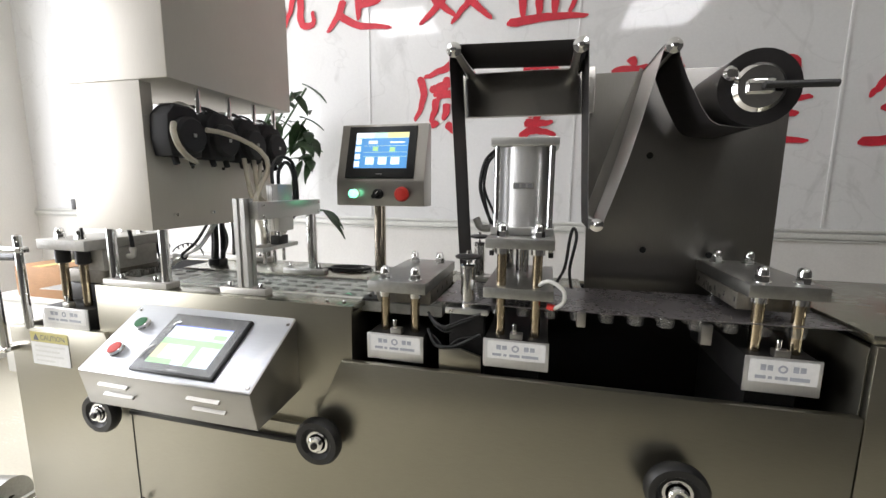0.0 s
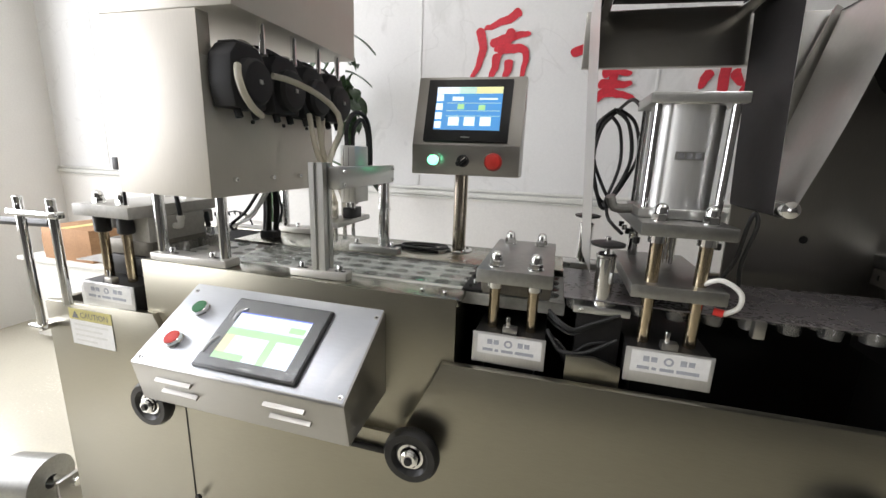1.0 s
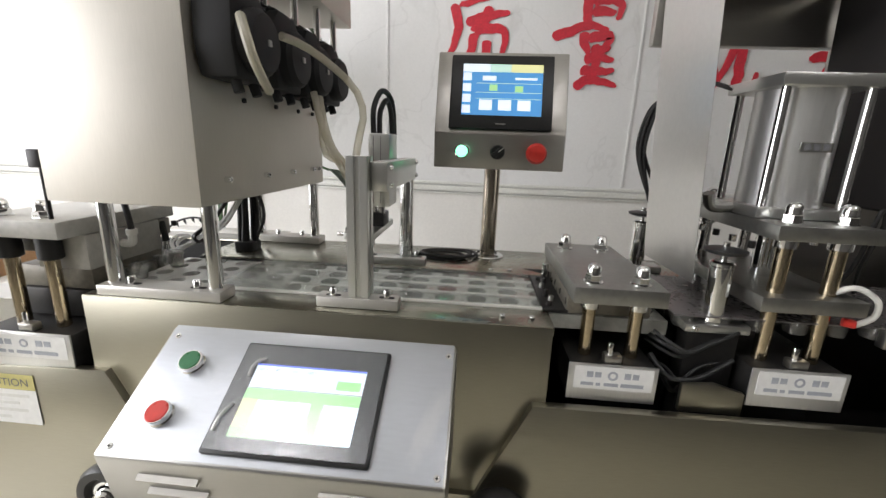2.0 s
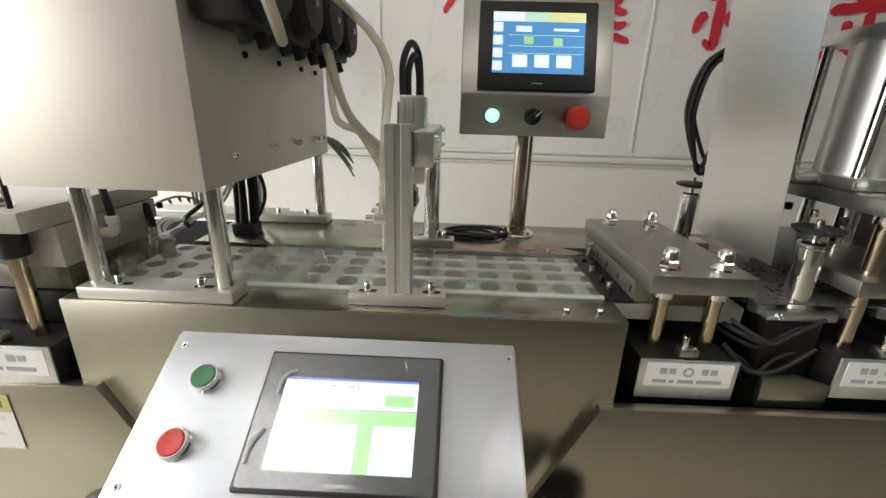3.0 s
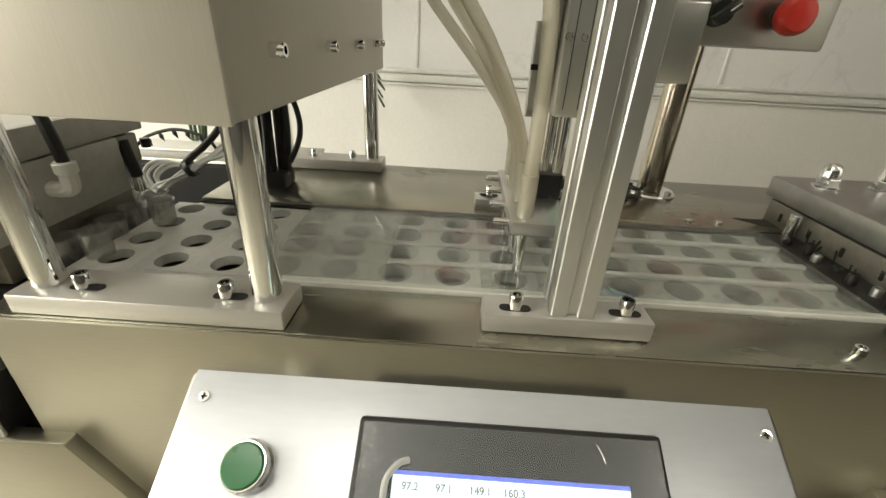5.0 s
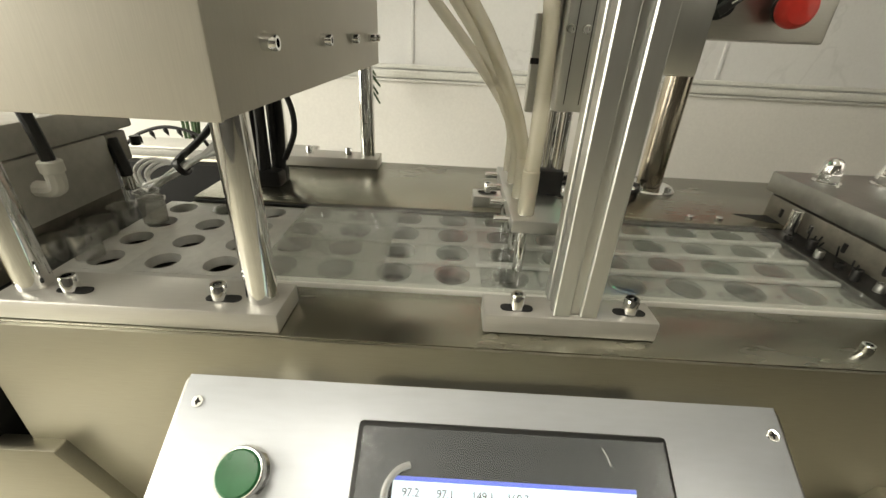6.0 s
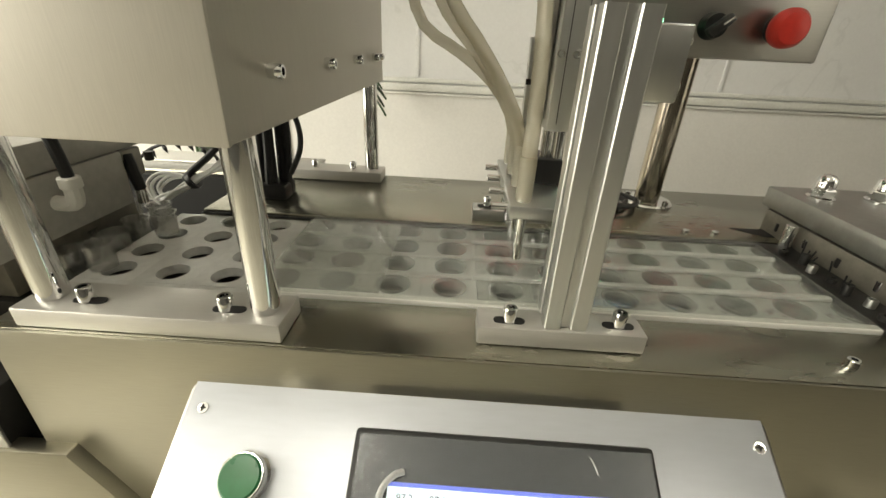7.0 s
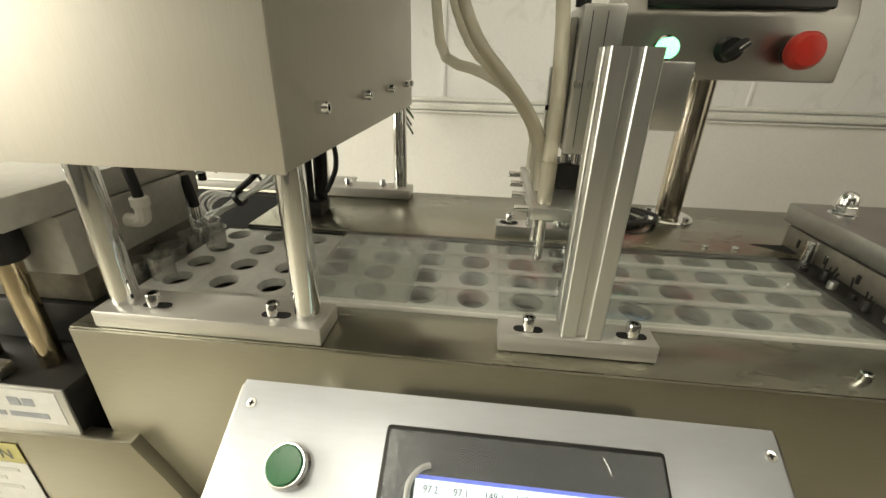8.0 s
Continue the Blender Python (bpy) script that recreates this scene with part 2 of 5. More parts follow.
def join(bm, own):
    if bm is None:
        return own
    me = bpy.data.meshes.new("tmp")
    own.to_mesh(me)
    own.free()
    bm.from_mesh(me)
    bpy.data.meshes.remove(me)
    return bm


def turned(profile, p, axis=(0, 0, 1), seg=24, bm=None):
    """A lathe shape: (radius, height) pairs along an axis from the point p."""
    own = bmesh.new()
    rot = Vector((0, 0, 1)).rotation_difference(Vector(axis).normalized()).to_matrix().to_4x4()
    m = Matrix.Translation(p) @ rot
    rings = []
    for r, h in profile:
        if r <= 1e-6:
            rings.append([own.verts.new(m @ Vector((0, 0, h)))])
        else:
            rings.append([own.verts.new(m @ Vector((r * math.cos(2 * math.pi * i / seg), r * math.sin(2 * math.pi * i / seg), h))) for i in range(seg)])
    for a, b in zip(rings, rings[1:]):
        for i in range(seg):
            j = (i + 1) % seg
            if len(a) == 1 and len(b) == 1:
                continue
            if len(a) == 1:
                own.faces.new((a[0], b[i], b[j]))
            elif len(b) == 1:
                own.faces.new((a[i], a[j], b[0]))
            else:
                own.faces.new((a[i], a[j], b[j], b[i]))
    return join(bm, own)


def rod(p0, p1, r, bm=None, seg=20, chamfer=0.0):
    d = Vector(p1) - Vector(p0)
    n = d.length
    c = chamfer or min(r * 0.12, n * 0.2)
    return turned([(0, 0), (r - c, 0), (r, c), (r, n - c), (r - c, n), (0, n)], p0, d, seg, bm)


def smooth_path(pts, steps=8):
    pts = [Vector(p) for p in pts]
    out = []
    for i in range(len(pts) - 1):
        p0, p1, p2, p3 = pts[max(i - 1, 0)], pts[i], pts[i + 1], pts[min(i + 2, len(pts) - 1)]
        for s in range(steps):
            t = s / steps
            out.append(0.5 * ((2 * p1) + (p2 - p0) * t + (2 * p0 - 5 * p1 + 4 * p2 - p3) * t * t + (3 * p1 - p0 - 3 * p2 + p3) * t ** 3))
    out.append(pts[-1])
    return out


def tube(pts, r, bm=None, seg=10, steps=8):
    own = bmesh.new()
    path = smooth_path(pts, steps)
    rings, side = [], None
    for i, p in enumerate(path):
        d = (path[min(i + 1, len(path) - 1)] - path[max(i - 1, 0)]).normalized()
        if side is None:
            side = d.orthogonal().normalized()
        side = (side - d * side.dot(d)).normalized()
        up = d.cross(side)
        rings.append([own.verts.new(p + r * (side * math.cos(2 * math.pi * k / seg) + up * math.sin(2 * math.pi * k / seg))) for k in range(seg)])
    for a, b in zip(rings, rings[1:]):
        for k in range(seg):
            own.faces.new((a[k], a[(k + 1) % seg], b[(k + 1) % seg], b[k]))
    own.faces.new(rings[0][::-1])
    own.faces.new(rings[-1])
    return join(bm, own)


def prism(poly, axis, a0, a1, bm=None, bevel=0.0):
    """A 2D outline drawn out along an axis: for 'x' it is (y, z), for 'y' (x, z), for 'z' (x, y)."""
    own = bmesh.new()

    def at(p, a):
        return {"x": (a, p[0], p[1]), "y": (p[0], a, p[1]), "z": (p[0], p[1], a)}[axis]
    v0 = [own.verts.new(at(p, a0)) for p in poly]
    v1 = [own.verts.new(at(p, a1)) for p in poly]
    own.faces.new(v0)
    own.faces.new(v1[::-1])
    for i in range(len(poly)):
        j = (i + 1) % len(poly)
        own.faces.new((v0[i], v0[j], v1[j], v1[i]))
    if bevel:
        bmesh.ops.bevel(own, geom=own.edges[:], offset=bevel, segments=2, affect="EDGES", profile=0.5)
    return join(bm, own)


def sheet(path, y0, y1, thick, bm=None, two_sided=False):
    """A web of film along an x-z path, y0 to y1 wide."""
    pts = smooth_path([(x, 0, z) for x, z in path], 10)
    own = bmesh.new()
    rows = []
    for i, p in enumerate(pts):
        d = (pts[min(i + 1, len(pts) - 1)] - pts[max(i - 1, 0)]).normalized()
        nrm = Vector((-d.z, 0, d.x)) * thick / 2
        rows.append([own.verts.new((q.x, y, q.z)) for q, y in ((p + nrm, y0), (p + nrm, y1), (p - nrm, y1), (p - nrm, y0))])
    for a, b in zip(rows, rows[1:]):
        for k in range(4):
            own.faces.new((a[k], a[(k + 1) % 4], b[(k + 1) % 4], b[k])).material_index = int(k == 2 and two_sided)
    own.faces.new(rows[0])
    own.faces.new(rows[-1][::-1])
    return join(bm, own)


def hexbolt(p, axis=(0, 0, 1), r=0.005, h=0.006, bm=None):
    """A socket-head cap screw."""
    return turned([(0, 0), (r, 0), (r, h * 0.9), (r * 0.88, h), (r * 0.55, h), (r * 0.5, h * 0.55), (0, h * 0.5)], p, axis, 12, bm)


def slot(x, y, z, half, r):
    """A near-black patch with round ends, for the shade in a clamping screw's slot."""
    pts = [(x + half + r * math.cos(a), y + r * math.sin(a)) for a in np.linspace(-1.57, 1.57, 7)] + [(x - half - r * math.cos(a), y - r * math.sin(a)) for a in np.linspace(-1.57, 1.57, 7)]
    return prism(pts, "z", z, z + 0.0005)


def acorn(p, r=0.0105, bm=None):
    """A domed cap nut on a washer, standing on the point p."""
    bm = turned([(0, 0), (r * 1.35, 0), (r * 1.35, r * 0.2), (0, r * 0.2)], p, (0, 0, 1), 20, bm)
    bm = turned([(0, r * 0.2), (r * 1.12, r * 0.2), (r * 1.12, r * 1.1), (r * 0.98, r * 1.25), (0, r * 1.25)], p, (0, 0, 1), 6, bm)
    return turned([(r * 0.97, r * 1.25), (r * 0.95, r * 1.9), (r * 0.84, r * 2.35), (r * 0.52, r * 2.68), (0, r * 2.8)], p, (0, 0, 1), 18, bm)


# ---------------------------------------------------------------- the room
def room():
    tagged(part("floor", box(-3.2, 3.6, -2.8, 2.1, -0.1, 0), FLOOR), "beige polished tile floor with a soft sheen", "floor", kind="structure")
    tagged(part("wall_north", box(-3.2, 3.6, 1.96, 2.1, 0, 2.75), WALL), "glossy white panelled wall with red brush lettering", "wall", kind="structure")
    tagged(part("wall_dado", box(-3.0, 3.5, 1.951, 1.957, 0, 0.890), PLASTER), "cream plaster lower part of the wall", "wall", kind="structure")
    # added walls out of view; their dark colour shapes the metal's reflections
    tagged(part("wall_east", box(3.5, 3.6, -2.8, 1.96, 0, 2.75), SOUTH), "plain unseen wall, kept dark for the reflections in the metal", "wall", kind="structure")
    tagged(part("wall_south", box(-3.2, 3.6, -2.9, -2.8, 0, 2.75), SOUTH), "plain unseen wall, kept dark for the reflections in the metal", "wall", kind="structure")
    tagged(part("ceiling", box(-3.2, 3.6, -2.9, 2.1, 2.75, 2.85), CEIL), "plain white painted ceiling", "ceiling", kind="structure")
    bm = box(-3.1, -3.0, -2.8, -1.5, 0, 2.75)
    box(-3.1, -3.0, 1.5, 1.96, 0, 2.75, bm=bm)
    box(-3.1, -3.0, -1.5, 1.5, 0, 0.6, bm=bm)
    box(-3.1, -3.0, -1.5, 1.5, 2.3, 2.75, bm=bm)
    tagged(part("wall_west", bm, PLASTER), "white plaster wall with a wide window opening", "wall", kind="structure")
    w = thing("window_1", (-3.05, -0.35, 0.6), "wide window with a white frame and bright daylight", "window", kind="structure")
    for y in (-1.5, -0.02, 1.46):
        part("window_frame", box(-3.07, -3.03, y, y + 0.04, 0.6, 2.3), WHITEP, w)
    for z in (0.6, 2.26):
        part("window_frame", box(-3.068, -3.032, -1.46, 1.46, z, z + 0.04), WHITEP, w)
    for y0, y1 in ((-1.46, -0.02), (0.02, 1.46)):
        pane = part("pane", box(-3.052, -3.048, y0, y1, 0.64, 2.26), ACRYLIC, w)
        pane.visible_shadow = False
    # moulded rail with three steps
    bm = box(-3.0, 3.5, 1.936, 1.951, 0.898, 0.922, 0.004)
    box(-3.0, 3.5, 1.942, 1.951, 0.926, 0.939, 0.003, bm)
    box(-3.0, 3.5, 1.941, 1.951, 0.887, 0.895, 0.002, bm)
    tagged(part("trim", bm, RAIL), "grey painted moulding along the wall", "trim", kind="structure")
    # upright joints between the wall panels
    for x in (-2.58, -1.583, -0.586, 0.411, 1.408, 2.405):
        tagged(part("trim", box(x - 0.006, x + 0.006, 1.957, 1.9605, 0.942, 2.75, 0.001), WALL), "narrow joint strip between white wall panels", "trim", kind="structure")
    for x, y in ((-1.18, -0.16), (1.26, -0.48)):
        lamp = thing("ceiling_light", (x, y, 2.75), "square white ceiling light panel with a bright diffuser", "ceiling light", "lights on the ceiling")
        part("frame", box(x - 0.33, x + 0.33, y - 0.33, y + 0.33, 2.715, 2.75, 0.004), WHITEP, lamp)
        part("diffuser", box(x - 0.31, x + 0.31, y - 0.31, y + 0.31, 2.705, 2.715, 0.002), LAMP, lamp)


GLYPHS = {
    "质": "82,98 62,91 20,80|12,82 20,64 16,46 2,24|32,63 66,70 100,74|68,80 60,64 40,56|46,53 43,40 33,22|46,54 70,58 93,53 90,22|68,46 66,34 60,24|66,20 82,10 95,0|46,24 38,14",
    "量": "45,92 47,72 52,60|52,88 76,90 92,84 88,70|52,78 86,78|0,52 22,58 50,64 78,60|44,58 46,46 54,36|50,52 80,54 72,42|56,40 84,42|48,30 66,34 90,30|64,46 64,8|44,20 66,18 92,20|36,3 60,10 98,4",
    "就": "26,99 33,88|2,82 54,87|14,72 14,50|14,72 45,74 42,52|15,52 42,53|29,50 30,6 18,10|14,36 3,16|40,36 51,19|54,65 99,71|73,98 70,56 48,2|79,60 77,14 85,5 98,7 98,24|85,93 96,81",
    "是": "28,99 28,62|28,98 50,100 75,98 72,63|30,81 70,82|29,64 72,65|2,51 50,56 98,54|50,52 50,14|50,34 84,36|28,42 22,24 2,2|18,26 46,9 99,1",
    "生": "33,95 24,76 6,55|22,74 88,79|20,42 84,46|52,99 50,6|1,3 50,7 99,6",
    "效": "27,99 33,89|2,82 53,87|20,73 5,53|34,75 48,57|43,53 28,26 2,4|11,49 30,28 52,11|69,99 62,80 51,65|62,76 99,81|85,77 74,36 46,1|60,58 74,26 99,3",
    "益": "29,99 38,86|73,99 62,84|4,77 50,81 96,79|37,68 24,54 4,43|62,71 76,56 98,45|20,36 22,6|20,36 50,39 81,37 78,6|40,36 41,6|60,37 59,6|1,1 50,5 99,3",
}


def brush_stroke(path, width, seed):
    """One brush stroke in the wall's plane: pressed at the start, thinner at the end, with an uneven outline."""
    pts = smooth_path([(x, 0, z) for x, z in path], 6)
    bm = bmesh.new()
    rows = []
    for i, p in enumerate(pts):
        t = i / (len(pts) - 1)
        d = (pts[min(i + 1, len(pts) - 1)] - pts[max(i - 1, 0)]).normalized()
        n = Vector((-d.z, 0, d.x))
        w = width * (0.55 + 0.75 * (1 - t) ** 1.5 * min(1, t * 6 + 0.35) + 0.35 * math.sin(math.pi * t)) * (0.45 if i in (0, len(pts) - 1) else 1)
        wob = 0.25 * width * noise.noise((p.x * 40, p.z * 40, seed))
        rows.append([bm.verts.new(p + n * (w / 2 + wob) + Vector((0, y, 0))) for y in (0, -0.002)] + [bm.verts.new(p - n * (w / 2 - wob) + Vector((0, y, 0))) for y in (-0.002, 0)])
    for a, b in zip(rows, rows[1:]):
        for k in range(4):
            bm.faces.new((a[k], a[(k + 1) % 4], b[(k + 1) % 4], b[k]))
    bm.faces.new(rows[0])
    bm.faces.new(rows[-1][::-1])
    return bm


def lettering():
    """Red brush characters on the wall."""
    for c, x, z, w, h in (("质", -0.225, 1.512, 0.25, 0.36), ("量", 0.205, 1.505, 0.27, 0.36), ("就", 0.70, 1.49, 0.30, 0.34), ("是", 1.17, 1.45, 0.30, 0.32), ("生", 1.63, 1.44, 0.30, 0.33),
                          ("就", -1.05, 2.07, 0.34, 0.36), ("是", -0.64, 2.04, 0.36, 0.36), ("效", -0.15, 2.03, 0.36, 0.36), ("益", 0.27, 2.01, 0.36, 0.36)):
        ob = thing("wall_character", (x, 1.956, z), "red brush-painted character on the white wall", "lettering", "characters on the wall")
        for k, stroke in enumerate(GLYPHS[c].split("|")):
            path = []
            for pair in stroke.split():
                u, v = (float(q) / 100 - 0.5 for q in pair.split(","))
                path.append((x + u * w, z + v * h))
            bm = brush_stroke(path, 0.029, k + x)
            bmesh.ops.translate(bm, verts=bm.verts[:], vec=(0, 1.9585 - 0.0004 * k, 0))
            part("stroke", bm, RED, ob)


# ---------------------------------------------------------------- the machine frame
def machine_frame():
    f = thing("machine_frame", (0.2, 0.9, 0), "long brushed stainless steel machine cabinet", "machine")
    # front sheet with the sloped notch under the filling deck
    outline = [(-1.06, 0.06), (0.80, 0.06), (0.80, 0.745), (-0.092, 0.737), (-0.165, 0.575), (-0.655, 0.575), (-0.732, 0.735), (-1.06, 0.725)]
    part("front_panel", prism(outline, "y", 0.682, 0.697, bevel=0.0015), PANEL, f)
    part("front_panel", prism([(0.803, 0.06), (1.7, 0.06), (1.7, 0.862), (0.803, 0.862)], "y", 0.684, 0.699, bevel=0.0015), PANEL, f)
    part("side_panel", box(-1.058, -1.043, 0.699, 1.12, 0.06, 0.72, 0.001), PANEL, f)
    part("side_panel", box(0.803, 0.815, 0.701, 1.12, 0.3, 0.855, 0.001), PANEL, f)
    part("side_panel", box(1.685, 1.70, 0.701, 1.12, 0.06, 0.855, 0.001), PANEL, f)
    part("back_panel", box(-1.04, 1.68, 1.122, 1.135, 0.06, 0.84, 0.001), PANEL, f)
    # cavity floor and back coloured near-black for the shade inside the cabinet
    part("inner_floor", box(-1.04, 1.68, 0.70, 1.12, 0.50, 0.515), SHADE_BLACK, f)
    part("inner_back", box(-1.04, 1.68, 1.10, 1.12, 0.52, 0.835), SHADE_BLACK, f)
    # raised filling deck
    part("deck_body", box(-0.755, -0.078, 0.6965, 1.095, 0.517, 0.8375, 0.001), PANEL, f)
    part("deck_front_sheet", box(-0.760, -0.072, 0.6935, 0.6962, 0.560, 0.8505, 0.0008), PANEL, f)
    deck = part("deck_front_strip", box(-0.762, -0.070, 0.6964, 0.757, 0.8378, 0.851, 0.0008), DECK, f)
    part("deck_back_strip", box(-0.738, 0.06, 0.9305, 1.112, 0.838, 0.8525, 0.0015), DECK, f)
    for x in (-0.099, -0.140):
        part("cap_screw", hexbolt((x, 0.716, 0.851), r=0.0042, h=0.006), CHROME, f)
    # flat near-black patch for the shade down in the deck slot
    part("deck_slot", prism([(-0.085, 0.968), (-0.006, 0.968), (-0.006, 0.945), (-0.055, 0.945)], "z", 0.8526, 0.8530), SHADE_BLACK, f)
    for x in (-0.15, -0.115):
        part("cap_screw", hexbolt((x, 0.945, 0.8525), r=0.004, h=0.004), CHROME, f)
    # right-hand deck
    part("deck_right", box(0.80, 1.70, 0.69, 1.13, 0.864, 0.878, 0.0015), DECK, f)
    # access door seams
    part("door_seam", box(-0.6725, -0.6695, 0.6812, 0.6818, 0.06, 0.532), SHADE_BLACK, f)
    part("door_bar", box(-0.668, -0.13, 0.672, 0.681, 0.536, 0.546, 0.002), DARKMETAL, f)
    part("door_latch", turned([(0, 0), (0.007, 0), (0.007, 0.006), (0, 0.007)], (-0.655, 0.677, 0.30), (0, -1, 0)), DARKMETAL, f)
    for x in (-1.0, 0.0, 0.9, 1.6):
        part("foot", turned([(0, 0), (0.03, 0), (0.03, 0.015), (0.012, 0.02), (0.012, 0.06), (0, 0.06)], (x, 0.75, 0)), BLACK, f)
        part("foot", turned([(0, 0), (0.03, 0), (0.03, 0.015), (0.012, 0.02), (0.012, 0.06), (0, 0.06)], (x, 1.05, 0)), BLACK, f)


def handwheel(x, z):
    w = thing("handwheel", (x, 0.682, z), "black plastic handwheel with a chrome hub on the cabinet front", "handwheel", "handwheels on the cabinet")
    part("rim", turned([(0.018, 0.0), (0.046, 0.004), (0.051, 0.012), (0.051, 0.022), (0.046, 0.030), (0.034, 0.030), (0.028, 0.022), (0.018, 0.022)], (x, 0.665, z), (0, -1, 0), 32), BLACK, w)
    part("hub", turned([(0, 0), (0.016, 0), (0.016, 0.05), (0.013, 0.053), (0, 0.053)], (x, 0.682, z), (0, -1, 0)), CHROME, w)
    part("centre_cap", turned([(0, 0), (0.008, 0), (0.006, 0.004), (0, 0.004)], (x, 0.629, z), (0, -1, 0)), BLACK, w)
    part("index_ring", turned([(0.019, 0), (0.024, 0), (0.024, 0.002), (0.019, 0.002)], (x, 0.643, z), (0, -1, 0)), CHROME, w)


# ---------------------------------------------------------------- hanging control box with a touch screen
def control_box():
    x0, x1 = -0.616, -0.200
    c = thing("control_box", ((x0 + x1) / 2, 0.68, 0.64), "brushed steel sloped control box with a touch screen", "control box")
    part("housing", prism([(0.694, 0.8145), (0.54, 0.719), (0.556, 0.637), (0.697, 0.650)], "x", x0, x1, bevel=0.004), HOUSING, c)
    # slope frame: u along x, v up the slope, n out of it
    a, b = Vector((0, 0.54, 0.719)), Vector((0, 0.694, 0.8145))
    up = (b - a).normalized()
    out = Vector((0, -up.z, up.y))

    def slab(u0, u1, v0, v1, n0, n1, bevel=0.0):
        bm = box(u0, u1, v0, v1, n0, n1, bevel)
        m = Matrix(((1, 0, 0, 0), (0, up.y, out.y, a.y), (0, up.z, out.z, a.z), (0, 0, 0, 1)))
        bmesh.ops.transform(bm, matrix=m, verts=bm.verts[:])
        return bm

    def on(u, v, n=0.0):
        return Vector((u, 0, 0)) + a + up * v + out * n
    # added skin: same steel as the housing, slope's brightness put into its colour
    part("lit_face_skin", slab(x0 + 0.004, x1 - 0.004, 0.004, 0.181, -0.0006, 0.0007, 0.0003), SMUDGED, c, "smudged steel face with the ceiling's pale reflection in its colour")
    s0, s1, t0, t1 = -0.488, -0.288, 0.012, 0.157
    screen = part("touch_screen", slab(s0, s1, t0, t1, 0.0005, 0.010, 0.003), BLACK, c, "black framed touch screen")
    d0, d1, e0, e1 = s0 + 0.026, s1 - 0.026, t0 + 0.020, t1 - 0.031
    part("display", slab(d0, d1, e0, e1, 0.0101, 0.0104), SCR_WHITE, screen, "bright white lit display")
    part("display_field", slab(d0, d1, e0 + 0.046, e0 + 0.060, 0.0106, 0.0109), SCR_GREEN, screen)
    part("display_field", slab(d1 - 0.035, d1 - 0.004, e0 + 0.066, e0 + 0.078, 0.0106, 0.0109), SCR_GREEN, screen)
    part("display_field", slab(d0, d0 + 0.060, e0, e0 + 0.012, 0.0106, 0.0109), SCR_GREEN, screen)
    part("display_field", slab(d0 + 0.088, d0 + 0.104, e0, e0 + 0.046, 0.0106, 0.0109), SCR_GREEN, screen)
    part("display_field", slab(d0, d0 + 0.020, e0 + 0.012, e0 + 0.046, 0.0106, 0.0109), SCR_YELL, screen)
    part("display_line", slab(d0, d1, e0 + 0.0605, e0 + 0.0614, 0.0106, 0.0109), PRINT, screen)
    part("display_edge", slab(d0, d1, e1 - 0.0025, e1, 0.0106, 0.0109), SCR_NAVY, screen)
    for k, s in enumerate(("97.2", "97.1", "149.1", "160.3")):
        ob = text(s, 0.0062, INK)
        ob.parent = screen
        at = on(d0 + 0.006 + 0.021 * k, e1 - 0.0105, 0.0110)
        ob.matrix_basis = Matrix.Translation(at - PLACE[screen]) @ Matrix(((1, 0, 0, 0), (0, up.y, out.y, 0), (0, up.z, out.z, 0), (0, 0, 0, 1)))
    film = part("protective_film", slab(s0 + 0.004, s1 - 0.004, t0 + 0.004, t1 - 0.004, 0.0116, 0.0120), LENS, screen, "clear protective film with lifted corners")
    film.visible_shadow = False
    part("screen_mark", slab(-0.398, -0.373, t0 + 0.008, t0 + 0.0105, 0.0102, 0.0106), CAST, screen)
    # thick pale curls model the film's white glare, the thin one a scratch
    for nm, pts, w in (("film_glare_and_scratch", [on(d0 - 0.004, e1 - 0.020, 0.013), on(d0 - 0.0035, e1 - 0.006, 0.0145), on(d0 + 0.003, e1 + 0.003, 0.0140), on(d0 + 0.010, e1 + 0.006, 0.0130)], 0.0022),
                       ("film_glare_and_scratch", [on(s1 - 0.044, t1 - 0.009, 0.0124), on(s1 - 0.0415, t1 - 0.014, 0.0126), on(s1 - 0.040, t1 - 0.019, 0.0124)], 0.0005),
                       ("film_glare_and_scratch", [on(s0 + 0.008, e0 + 0.004, 0.0128), on(s0 + 0.010, e0 + 0.022, 0.0138), on(s0 + 0.018, e0 + 0.038, 0.0128)], 0.0025)):
        part(nm, tube(pts, w), GLARE_CURL, screen)
    for u, v, mat, nm in ((-0.556, 0.122, GREENBTN, "green_button"), (-0.560, 0.052, REDBTN, "red_button")):
        btn = part(nm, turned([(0, 0), (0.0165, 0), (0.0165, 0.004), (0.015, 0.006), (0.015, 0.012), (0.0145, 0.0125), (0.0138, 0.0125)], on(u, v), out, 32), CHROME, c, "push button in a chrome ring")
        part("button_cap", turned([(0.0138, 0.006), (0.0138, 0.0125), (0.0125, 0.014), (0, 0.0145)], on(u, v), out, 32), mat, btn)
    for u, v in ((x0 + 0.015, 0.163), (x1 - 0.011, 0.163), (x0 + 0.015, 0.012), (x1 - 0.011, 0.012)):
        part("screw", turned([(0, 0.0002), (0.0045, 0.0002), (0.0038, 0.0016), (0.001, 0.0016), (0, 0.0010)], on(u, v), out, 14), CHROME, c)
        part("screw_cross", slab(u - 0.0022, u + 0.0022, v - 0.0005, v + 0.0005, 0.0017, 0.0019), SHADE_BLACK, c)
        part("screw_cross", slab(u - 0.0005, u + 0.0005, v - 0.0022, v + 0.0022, 0.00175, 0.00195), SHADE_BLACK, c)
    # louvres on the front face
    for ux in (-0.565, -0.345):
        for k in range(2):
            z = 0.692 - 0.022 * k
            y = 0.54 + (0.717 - z) * 0.1975
